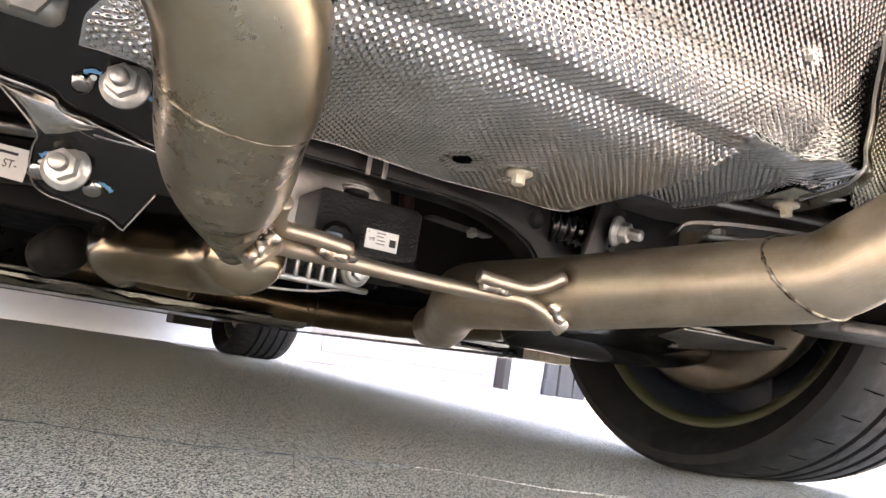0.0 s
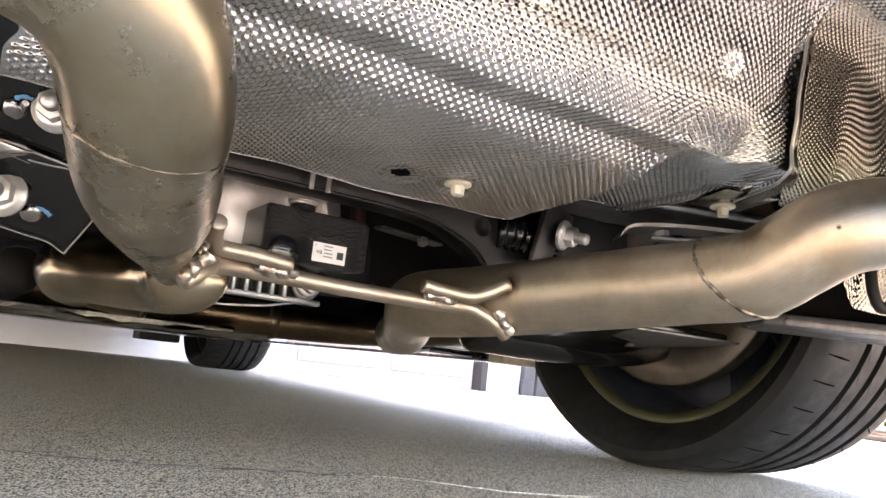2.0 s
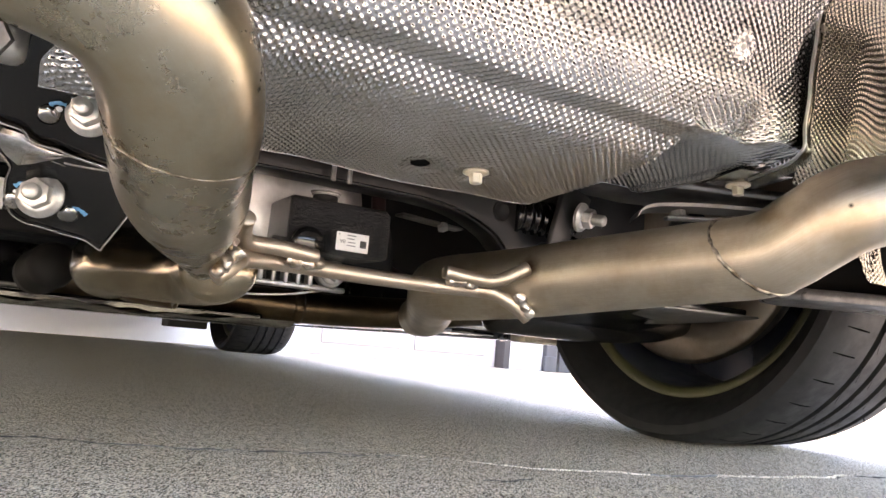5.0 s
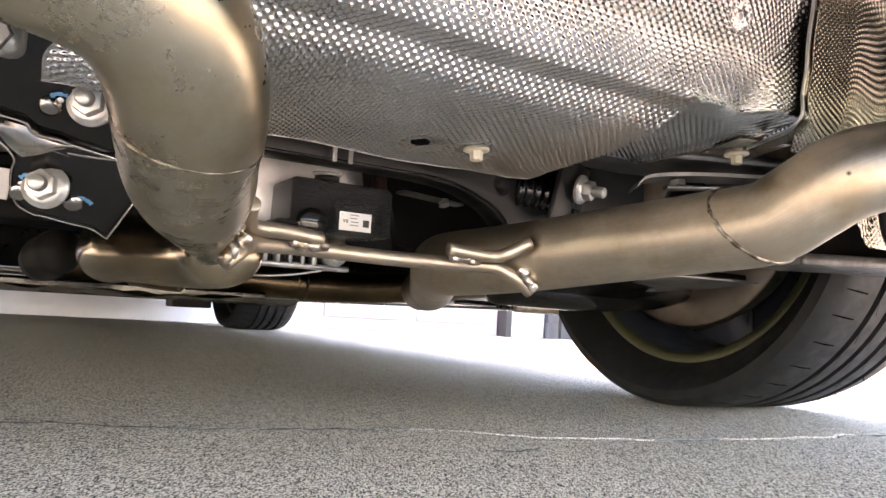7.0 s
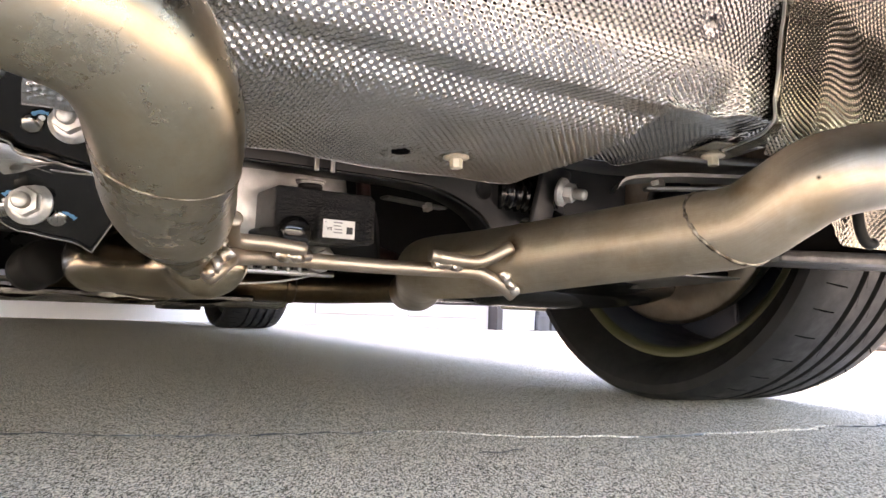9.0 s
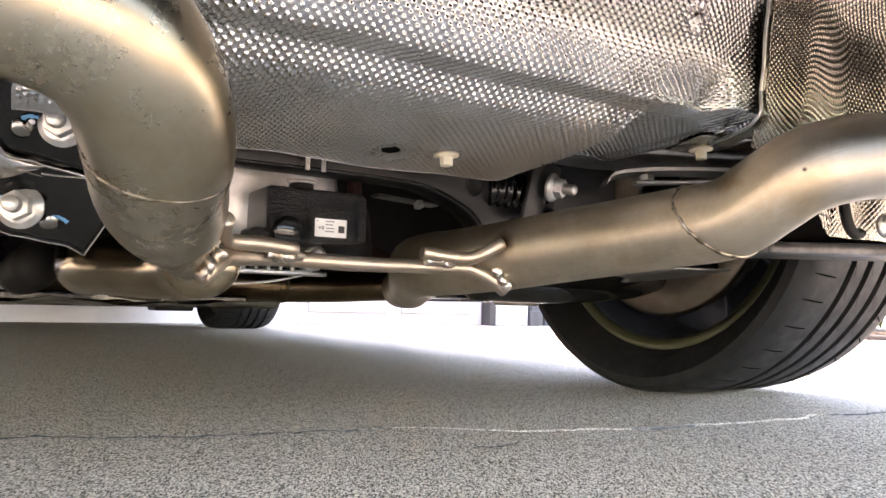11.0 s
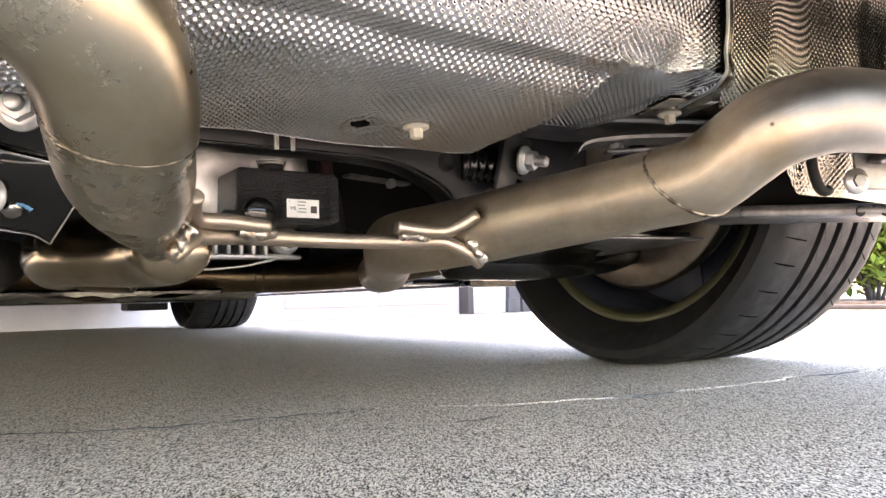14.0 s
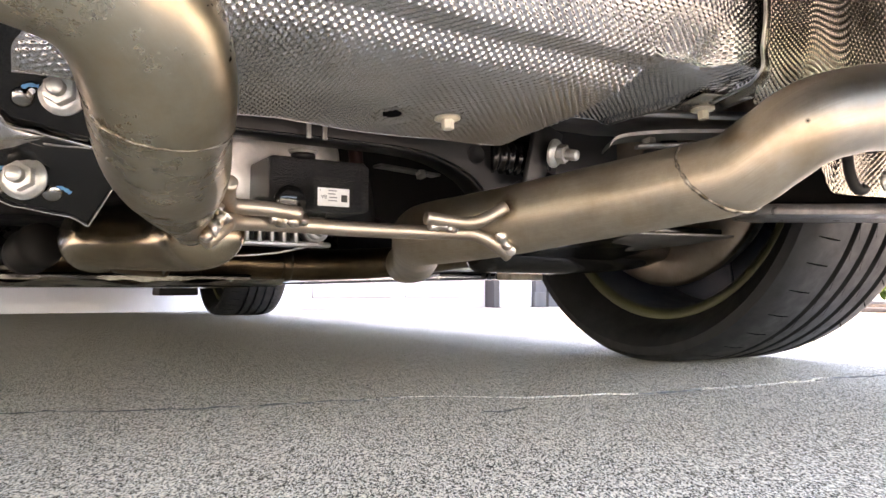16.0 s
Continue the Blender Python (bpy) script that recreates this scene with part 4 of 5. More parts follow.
# ---- running gear round the exhaust ----
def bolt(parent_name, at, normal, washer=0.0162, hexr=0.0112, stud=0.0060, out=0.0215, mat=ZINC, label="zinc-plated flanged bolt"):
    """Washer, flanged nut and stud; local z is the axis."""
    m = facing(at, normal)
    ob = cp(parent_name, lathe_bm([(0.0, 0.0), (washer, 0.0), (washer, 0.0028), (washer - 0.0008, 0.0036), (hexr + 0.003, 0.0042), (hexr + 0.0024, 0.0052), (hexr, 0.0064), (0, 0.0064)], 40, m), mat, label, soft=40)
    bm = bmesh.new()
    bmesh.ops.create_cone(bm, cap_ends=True, segments=6, radius1=hexr, radius2=hexr * 0.97, depth=0.009)
    bmesh.ops.bevel(bm, geom=bm.edges[:], offset=0.0007, segments=2, profile=0.5, affect="EDGES")
    bmesh.ops.transform(bm, matrix=m @ Matrix.Translation((0, 0, 0.0105)), verts=bm.verts)
    flat_soft(part("nut", bm, mat, ob), 30)
    prof = [(0, 0.012)]
    z = 0.013
    while z < out:
        prof += [(stud, z), (stud * 0.88, z + 0.0006)]
        z += 0.0012
    prof += [(stud * 0.8, out + 0.001), (0, out + 0.0012)]
    part("stud", lathe_bm(prof, 24, m), mat, ob)
    return ob


BN = Vector((0.0, -0.778, -0.627)).normalized()
BU = Vector((0.23, -0.61, 0.757)).normalized()
BV = BU.cross(BN).normalized()
if BV.x < 0:
    BV = -BV
B0 = Vector((0.083, 0.662, 0.197))
BM = Matrix((BV, BU, BV.cross(BU))).transposed().to_4x4()
BM.translation = B0
SGN = 1 if BV.cross(BU).dot(BN) > 0 else -1


def on_bracket(x, y, h=0.0):
    return B0 + BV * x + BU * y + BN * h


def bracket_plate(name, outline, h, thick, mat, label=""):
    return cp(name, prism_bm(outline, SGN * -thick, Matrix.Translation(BN * h) @ BM, 0.0018), mat, label, soft=35)


LOWER = [(-0.075, 0.0405), (-0.0572, 0.0337), (-0.0438, 0.0262), (-0.0302, 0.0173), (-0.0249, 0.0119), (-0.0241, 0.0026), (-0.0203, -0.0101), (-0.0118, -0.0229), (-0.0005, -0.0269), (0.007, -0.0263), (0.0247, -0.0261), (0.0409, -0.0254), (0.0536, -0.0296), (0.0554, -0.0247), (0.0602, 0.0077), (0.078, 0.012), (0.075, 0.045), (0.045, 0.040), (0.0023, 0.0367), (-0.017, 0.0368), (-0.0382, 0.0395)]
lower = bracket_plate("subframe_bracket", LOWER, 0.0, 0.006, BLACK, "glossy black pressed-steel subframe bracket")
bracket_plate("subframe_plate", [(-0.16, 0.040), (-0.0604, 0.0417), (-0.0409, 0.044), (-0.0269, 0.0444), (-0.0194, 0.0392), (-0.0033, 0.0408), (0.0047, 0.040), (0.085, 0.044), (0.085, 0.125), (-0.02, 0.14), (-0.16, 0.13)], -0.001, 0.012, BLACK, "black painted subframe plate")
# thin pale bead, a painted highlight along the black plate edge
cp("bead", tube_bm(spline([on_bracket(x, y, 0.002) for x, y in ((-0.10, 0.0395), (-0.0604, 0.0400), (-0.0409, 0.0425), (-0.028, 0.0428), (-0.0205, 0.0375), (-0.0033, 0.039), (0.0047, 0.0382), (0.06, 0.040))], 6), 0.0013, 8, 0), GLINT)
# pressed ridge of the lower arm
# smooth swept flange of the lower arm, from the plate edge down to the lip
FLANGE = ((-0.075, 0.0400, 0.0330), (-0.057, 0.0385, 0.0335), (-0.044, 0.0388, 0.0275), (-0.034, 0.0395, 0.0200), (-0.0255, 0.0400, 0.0160), (-0.017, 0.0385, 0.0215), (-0.0075, 0.0385, 0.0300), (0.002, 0.0395, 0.0370))
bm = bmesh.new()
rows = []
for x, y0, y1 in FLANGE:
    rows.append([bm.verts.new(on_bracket(x + 0.004 * f, y0 + (y1 - y0) * f, 0.0012 + 0.0030 * math.sin(math.pi * min(f * 1.15, 1.0)))) for f in (0.0, 0.2, 0.4, 0.6, 0.8, 1.0)])
for a, b in zip(rows, rows[1:]):
    for k in range(5):
        bm.faces.new((a[k], a[k + 1], b[k + 1], b[k]))
bmesh.ops.subdivide_edges(bm, edges=bm.edges[:], cuts=2, use_grid_fill=True, smooth=0.6)
bmesh.ops.recalc_face_normals(bm, faces=bm.faces)
# black flange given pale metal so its sky reflection is in the colour
cp("arm_flange", bm, GLINT, "black swept flange, bright reflections put into its pale metal colour")
# lip and press lines: edge highlights drawn as thin pale tubes
cp("bracket_lip", tube_bm(spline([on_bracket(x, y, 0.001) for x, y in LOWER[1:15]], 6), 0.0008, 9, 0), GLINT)
cp("press_line", tube_bm(spline([on_bracket(x, y, -0.0004) for x, y in ((0.004, 0.030), (0.014, 0.0318), (0.030, 0.036), (0.046, 0.040))], 5), 0.0013, 8, 0), GLINT)
cp("press_line", tube_bm(spline([on_bracket(x, y, -0.001) for x, y in ((-0.028, 0.036), (-0.020, 0.0300), (-0.008, 0.0280), (0.006, 0.0275))], 5), 0.0011, 8, 0), GLINT)
BOLT_AXIS = (BN * 0.5 + Vector((-0.10, -0.97, 0.10)) * 0.5 + Vector((-0.27, 0.0, 0.26))).normalized()
b_low = bolt("bolt", on_bracket(0.0, 0.0, 0.003), BOLT_AXIS)
b_up = bolt("bolt", on_bracket(0.0045, 0.0735, 0.002), BOLT_AXIS)
for at in ((0.0, 0.0), (0.0045, 0.0735)):
    cp("bolt_boss", lathe_bm([(0.0, -0.004), (0.0145, -0.004), (0.0135, 0.003), (0.0, 0.0035)], 32, facing(on_bracket(*at, 0.0005), BOLT_AXIS)), BLACK)


def daub(points, width, mat, name, parent, seed):
    """A brushed paint mark lying on the bracket."""
    rnd = random.Random(seed)
    pts = spline([on_bracket(x, y, 0.0) for x, y in points], 5)
    bm = bmesh.new()
    rows = []
    for i, p in enumerate(pts):
        t = (pts[min(i + 1, len(pts) - 1)] - pts[max(i - 1, 0)]).normalized()
        s = t.cross(BN).normalized() * width * rnd.uniform(0.6, 1.2)
        rows.append([bm.verts.new(p + BN * h + s * k) for k, h in ((-1, 0.0003), (0, 0.0009), (1, 0.0003))])
    for a, b in zip(rows, rows[1:]):
        for k in range(2):
            bm.faces.new((a[k], a[k + 1], b[k + 1], b[k]))
    return part(name, bm, mat, parent)


daub([(-0.0205, 0.0674), (-0.017, 0.071), (-0.0113, 0.072)], 0.0016, BLUE, "paint_mark", lower, 1)
daub([(-0.0172, -0.001), (-0.0145, 0.0025), (-0.0098, 0.0026)], 0.0017, BLUE, "paint_mark", lower, 2)
daub([(0.0227, -0.0028), (0.028, -0.0022), (0.0337, -0.0047)], 0.0018, BLUE, "paint_mark", lower, 3)
daub([(0.0188, 0.0760), (0.021, 0.0735), (0.0238, 0.0720)], 0.0016, BLUE, "paint_mark", lower, 4)
for i, (x, y, r) in enumerate(((-0.0141, 0.0671, 0.0022), (-0.0151, -0.0051, 0.0018), (0.0215, -0.006, 0.0026))):
    part("paint_dot", lathe_bm([(r, 0.0002), (r * 0.8, 0.0008), (0, 0.001)], 16, facing(on_bracket(x, y, 0.0), BN)), PAPER, lower)
# tabs in pale metal, their glare put into the colour
for x, y in ((-0.018, 0.060), (-0.013, -0.0125), (0.022, -0.009)):
    part("embossed_tab", lathe_bm([(0.0075, 0.0), (0.006, 0.0022), (0.002, 0.0034), (0, 0.0036)], 20, facing(on_bracket(x, y, 0.0), BN)), GLINT, lower)

# links and label behind the bracket
# upper link is black too; its pale metal stands in for reflections
cp("link_rod", tube_bm(spline([(-0.25, 0.98, 0.262), (0.03, 0.90, 0.262), (0.17, 0.80, 0.262), (0.24, 0.76, 0.262)], 6), 0.012, 20, 0), GLINT, "glossy black suspension link")
cp("link_rod", tube_bm(spline([(-0.25, 1.02, 0.222), (0.02, 0.93, 0.224), (0.16, 0.80, 0.236), (0.22, 0.77, 0.240)], 6), 0.017, 20, 0), BLACK, "glossy black suspension link")
lab = cp("part_label", box_bm((0.060, 0.0016, 0.026), 0.0004, 1, (0, 0, 0), Euler((0, radians(7), radians(-38))).to_matrix()), PAPER, "white paper part label", False)
lab.location = (0.0365, 0.789, 0.2105)


def words(name, text, size, m, mat, parent):
    cu = bpy.data.curves.new(name, "FONT")
    cu.body, cu.size, cu.extrude = text, size, 0.0001
    tmp = new("tmp_text", cu)
    me = bpy.data.meshes.new_from_object(tmp.evaluated_get(bpy.context.evaluated_depsgraph_get()))
    bpy.data.objects.remove(tmp)
    bpy.data.curves.remove(cu)
    me.transform(m)
    return part_mesh(name, me, mat, parent, "", False)


LR = Euler((0, radians(7), radians(-38))).to_matrix().to_4x4() @ Matrix.Translation((0, -0.0012, 0)) @ Matrix.Rotation(radians(90), 4, "X")
words("lettering", "ST-", 0.0098, LR @ Matrix.Translation((0.0080, -0.0045, 0)), INK, lab)
part("print_bar", box_bm((0.018, 0.0006, 0.0022), 0, 1, (0.006, 0, -0.001)), INK, lab, smooth=False).matrix_basis = Euler((0, radians(7), radians(-38))).to_matrix().to_4x4() @ Matrix.Translation((0.004, -0.0010, 0.0085))

# cast bracket up beside the shield
cast = cp("hanger_bracket", box_bm((0.052, 0.03, 0.046), 0.008, 3, (0.0355, 0.575, 0.285)), CASTALU, "cast aluminium hanger bracket")
part("bolt_head", lathe_bm([(0, 0), (0.014, 0), (0.014, 0.008), (0.012, 0.010), (0, 0.010)], 6, facing((0.0405, 0.5605, 0.2715), (0, -0.95, -0.3))), FORGED, cast, smooth=False)

# crossmember with an arched end
xm_outline = [(0.12, 0.31), (0.12, 0.243), (0.20, 0.247), (0.30, 0.2475), (0.385, 0.247), (0.415, 0.245), (0.436, 0.241), (0.456, 0.234), (0.474, 0.225), (0.487, 0.213), (0.493, 0.200), (0.512, 0.198), (0.522, 0.215), (0.535, 0.228), (0.68, 0.232), (0.68, 0.31)]
XM = Matrix(((1, 0, 0, 0), (0, 0, 1, 0.660), (0, 1, 0, 0), (0, 0, 0, 1)))
xm = cp("crossmember", prism_bm(xm_outline, 0.030, XM, 0.004), SATIN, "gloss black steel rear crossmember with an arched cut-out", soft=35)
part("seam", tube_bm(spline([(0.22, 0.6595, 0.2495), (0.30, 0.6595, 0.250), (0.385, 0.6595, 0.2497), (0.416, 0.6595, 0.2478), (0.438, 0.6595, 0.2437), (0.458, 0.6595, 0.2367), (0.477, 0.6595, 0.2275), (0.491, 0.6595, 0.2145)], 6), 0.0013, 8, 0), BLACK, xm)
# ringed black disc in place of an opening; its shade is the colour
part("hole", lathe_bm([(0.0105, 0.0), (0.0095, 0.0015), (0.0085, 0.0005), (0.0085, -0.0), (0.0, 0.0002)], 28, facing((0.482, 0.660, 0.2515), (0, -1, 0))), MATT, xm, "dark disc for the shade in a round hole")

# u-shaped clip and mount stack above the damper
for dx in (-0.0075, 0.0075):
    part("clip_leg", box_bm((0.0040, 0.002, 0.020), 0.0006, 1, (0.306 + dx, 0.6495, 0.256)), ZINC, xm, smooth=False)
part("clip_bridge", box_bm((0.012, 0.002, 0.004), 0.0006, 1, (0.306, 0.6515, 0.264)), ZINC, xm, smooth=False)

# tuned mass damper: cast box with a raised pad and label
damper = cp("mass_damper", between((0.2775, 0.690, 0.1880), (0.3755, 0.755, 0.2370), 0.0045, 3), CAST, "black rough-cast mass damper block with a white label", soft=40)
part("pad", between((0.3155, 0.6815, 0.1860), (0.3575, 0.694, 0.2200), 0.003, 3), CAST, damper)
part("side_rib", between((0.3655, 0.685, 0.1890), (0.3750, 0.694, 0.233), 0.003, 2), CAST, damper)
dl = part("label", between((0.3197, 0.6805, 0.1915), (0.3515, 0.6813, 0.2085), 0.0002, 1), PAPER, damper, "white printed label", smooth=False)
TX = Matrix.Translation((0.3285, 0.6802, 0.2015)) @ Matrix.Rotation(radians(90), 4, "X") @ Matrix.Rotation(radians(180), 4, "Z")
words("lettering", "BA", 0.0046, TX, INK, damper)
for i, (x0, w, z) in enumerate(((0.330, 0.0085, 0.2055), (0.330, 0.007, 0.2025), (0.331, 0.0075, 0.1992), (0.330, 0.0085, 0.1962), (0.3215, 0.0012, 0.2055))):
    part("print_bar", between((x0, 0.6799, z), (x0 + w, 0.6804, z + 0.0010), 0, 1), PALE_INK, damper, smooth=False)
part("print_block", between((0.3430, 0.6799, 0.1960), (0.3490, 0.6804, 0.2025), 0, 1), INK, damper, smooth=False)
part("mount", lathe_bm([(0, 0), (0.0112, 0), (0.0116, 0.002), (0.0112, 0.0045), (0, 0.0045)], 32, Matrix.Translation((0.3125, 0.70, 0.2370))), MATT, damper, "black rubber mount")
for k, r in enumerate((0.0128, 0.0138)):
    part("washer", lathe_bm([(0, 0), (r, 0), (r + 0.0003, 0.0008), (r, 0.0016), (0, 0.0016)], 32, Matrix.Translation((0.3125, 0.70, 0.2416 + 0.0024 * k))), ZINC, damper)
part("bushing", lathe_bm([(0, 0), (0.012, 0), (0.0155, 0.003), (0.0155, 0.009), (0.012, 0.012), (0, 0.012)], 32, facing((0.294, 0.689, 0.194), (0.05, -1, -0.1))), BLACK, damper, "black rubber bushing")
part("nut", lathe_bm([(0.0, 0.0), (0.0055, 0.0), (0.006, -0.006), (0.0115, -0.0065), (0.0115, -0.009), (0, -0.009)][::-1], 28, Matrix.Translation((0.3015, 0.70, 0.1880))), ZINC, damper, "zinc flange nut")
part("skid", between((0.262, 0.684, 0.1890), (0.294, 0.72, 0.1965), 0.002, 1), CAST, damper)

# differential housing behind, ribbed aluminium bracket below
cover = cp("differential_cover", lathe_bm([(0, -0.006), (0.045, -0.006), (0.062, -0.004), (0.070, 0.006), (0.073, 0.05), (0, 0.05)][::-1], 56, facing((0.306, 0.80, 0.246), (-0.02, 1, 0.05)) @ Matrix.Translation((0, 0, -0.045))), CASTALU, "smooth cast aluminium differential cover")
rib = cp("ribbed_bracket", between((0.255, 0.755, 0.1575), (0.365, 0.768, 0.163), 0.0015, 1), CASTALU, "cast aluminium bracket with upright ribs")
for i in range(6):
    part("rib", between((0.262 + 0.0125 * i, 0.7535, 0.161), (0.2665 + 0.0125 * i, 0.767, 0.1895), 0.0012, 1), CASTALU, rib)
part("web", between((0.255, 0.766, 0.158), (0.362, 0.775, 0.185), 0.002, 1), MATT, rib)
part("ear", lathe_bm([(0, 0), (0.0145, 0), (0.0145, 0.012), (0.012, 0.014), (0, 0.014)], 32, facing((0.3475, 0.765, 0.1765), (0, -1, 0))), CASTALU, rib)
tx = bolt("torx_bolt", (0.3475, 0.751, 0.1765), (0, -1, -0.02), 0.0125, 0.0092, 0.004, 0.014, ZINC, "torx-headed zinc bolt")
cp("cable", tube_bm(spline([(0.20, 0.76, 0.160), (0.25, 0.752, 0.1475), (0.30, 0.756, 0.150), (0.34, 0.762, 0.158)], 8), 0.0012, 8, 0), ZINC, "thin bare cable")

# dark things in the arch: hose, bracket with a small bolt
cp("wheel_speed_bracket", box_bm((0.078, 0.018, 0.003), 0.0012, 1, (0.449, 0.745, 0.2435), Euler((0, radians(3), radians(4))).to_matrix()), FORGED, "thin steel bracket", False)
cp("bracket_bolt", lathe_bm([(0, 0), (0.006, 0), (0.006, 0.006), (0, 0.006)], 6, facing((0.462, 0.740, 0.2425), (0, -0.4, -0.9))), ZINC, "", False)
cp("hose", tube_bm(spline([(0.41, 0.80, 0.30), (0.415, 0.80, 0.24), (0.43, 0.82, 0.20), (0.50, 0.88, 0.19)], 6), 0.008, 14, 0), RED, "dull red rubber hose")
cp("boot", lathe_bm([(0.0, -0.03), (0.028, -0.03), (0.032, 0), (0.028, 0.03), (0, 0.03)], 32, facing((0.40, 0.80, 0.205), (0.8, -0.5, 0.1))), MATT, "matt black rubber boot")

# track-arm bolt, bushing and bracket beside the right pipe
prof = []
for i in range(7):
    z = -0.03 + 0.01 * i
    prof += [(0.0185, z), (0.0185, z + 0.004), (0.0160, z + 0.005), (0.0160, z + 0.009)]
cp("arm_bushing", lathe_bm([(0, -0.03)] + prof + [(0, 0.04)], 36, facing((0.530, 0.662, 0.252), (1, -0.1, 0))), BLACK, "ribbed black rubber bushing")
RB = Vector((0.42, -0.88, -0.18)).normalized()
cp("arm_bracket", prism_bm([(-0.035, -0.035), (0.03, -0.03), (0.034, 0.03), (-0.03, 0.036)], -0.006, facing((0.556, 0.640, 0.252), RB), 0.002), SATIN, "gloss black arm bracket", soft=35)
bolt("bolt", (0.5625, 0.636, 0.2565), RB, 0.0150, 0.0105, 0.0058, 0.027)
cp("adjust_arm", tube_bm(spline([(0.56, 0.65, 0.225), (0.64, 0.70, 0.225), (0.80, 0.80, 0.215), (0.96, 0.86, 0.21)], 6), 0.014, 18, 0), BLACK, "black suspension arm")

# panel and curved bracket above the right pipe
cp("body_panel", box_bm((0.24, 0.10, 0.010), 0.004, 2, (0.665, 0.60, 0.293), Euler((0, 0, radians(-22))).to_matrix()), FORGED, "dull grey underbody panel")
hook_path = spline([(0.606, 0.604, 0.258), (0.612, 0.600, 0.266), (0.628, 0.593, 0.2705), (0.665, 0.575, 0.274), (0.72, 0.545, 0.275), (0.77, 0.52, 0.275)], 7)
bm = bmesh.new()
rows = []
for p in hook_path:
    rows.append([bm.verts.new(p + Vector(o)) for o in ((0.010, 0.016, 0.0), (-0.010, -0.016, 0.0), (-0.010, -0.017, 0.0035), (0.010, 0.016, 0.0035))])
for a, b in zip(rows, rows[1:]):
    for k in range(4):
        bm.faces.new((a[k], b[k], b[(k + 1) % 4], a[(k + 1) % 4]))
bm.faces.new(rows[0])
bm.faces.new(rows[-1])
bmesh.ops.recalc_face_normals(bm, faces=bm.faces)
hook = cp("support_bracket", bm, FORGED, "grey curved steel support bracket", soft=35)
part("bolt_head", lathe_bm([(0, 0), (0.008, 0), (0.008, 0.006), (0, 0.006)], 6, facing((0.645, 0.583, 0.270), (0, -0.3, -1))), ZINC, hook, smooth=False)
part("lower_flange", box_bm((0.11, 0.014, 0.004), 0.0015, 2, (0.675, 0.556, 0.2635), Euler((0, radians(-3), radians(-27))).to_matrix()), FORGED, hook)


# plastic nuts and push fasteners on the shield
def plastic_nut(at, normal=(0, -0.08, -1)):
    m = facing(at, normal)
    ob = cp("plastic_nut", lathe_bm([(0, 0), (0.0105, 0.0), (0.0108, 0.0012), (0.008, 0.0022), (0.0, 0.0024)], 32, m), CREAM, "cream plastic shield nut")
    bm = bmesh.new()
    bmesh.ops.create_cone(bm, cap_ends=True, segments=6, radius1=0.0056, radius2=0.0052, depth=0.008)
    bmesh.ops.bevel(bm, geom=bm.edges[:], offset=0.0006, segments=2, profile=0.5, affect="EDGES")
    bmesh.ops.transform(bm, matrix=m @ Matrix.Translation((0, 0, 0.0058)), verts=bm.verts)
    part("nut", bm, CREAM, ob, smooth=False)
    return ob


plastic_nut((0.378, 0.548, 0.2535))
plastic_nut((0.619, 0.491, 0.2800))
cp("shield_tab", box_bm((0.050, 0.060, 0.0016), 0.0006, 1, (0.612, 0.478, 0.2812), Euler((0, 0, radians(-18))).to_matrix()), ALU_STAINED_SHADED, "plain aluminium shield tab")
for x, z in ((0.163, 0.340), (0.327, 0.340), (0.500, 0.346)):
    m = facing((x, 0.4000 - 0.35 * (z - 0.34), z), (0, -1, -0.35))
    f = cp("push_fastener", lathe_bm([(0, 0.0006), (0.0066, 0.0), (0.0068, 0.0004), (0.0045, 0.0007), (0.0028, 0.0009), (0.0025, 0.0018), (0.0016, 0.0022), (0, 0.0022)], 28, m), ZINC, "round metal push fastener")

# side: shelf arm, hanger with rubber, lower arm and cup
shelf_pts = [(0.0, -0.03), (0.02, -0.045), (0.42, -0.055), (0.42, 0.05), (0.03, 0.05), (0.0, 0.03)]
SH = Matrix.Translation((0.818, 0.600, 0.198)) @ Matrix.Rotation(radians(-30), 4, "Z")
shelf = cp("side_support", prism_bm(shelf_pts, 0.013, SH, 0.003), PRESSING, "dark pressed-metal side support arm", soft=40)
# two black discs paint the shade of holes in the arm's edge
for x in (0.155, 0.185):
    part("hole", lathe_bm([(0.0065, 0.0), (0.0055, 0.001), (0, 0.0004)], 20, SH @ Matrix.Translation((x, -0.0475, 0.004)) @ Matrix.Rotation(radians(90), 4, "X")), MATT, shelf)
cp("liner_lip", box_bm((0.40, 0.004, 0.05), 0.0015, 1, (0.99, 0.53, 0.235), Euler((0, 0, radians(-30))).to_matrix()), MATT, "matt black liner lip", False)
hanger = cp("exhaust_hanger", box_bm((0.034, 0.004, 0.046), 0.0015, 2, (0.762, 0.385, 0.226), Euler((0, 0, radians(-25))).to_matrix()), FORGED, "plated steel exhaust hanger plate")
part("tongue", lathe_bm([(0, 0), (0.0115, 0.0), (0.0115, 0.004), (0, 0.004)], 28, facing((0.735, 0.386, 0.209), (-0.4, -0.9, 0))), CASTALU, hanger)
part("hanger_bolt", lathe_bm([(0, 0), (0.006, 0.0), (0.006, 0.005), (0, 0.005)], 6, facing((0.735, 0.384, 0.209), (-0.4, -0.9, 0))), FORGED, hanger, smooth=False)
part("arm", box_bm((0.10, 0.016, 0.006), 0.002, 2, (0.80, 0.362, 0.243), Euler((radians(15), radians(-18), radians(-20))).to_matrix()), FORGED, hanger)
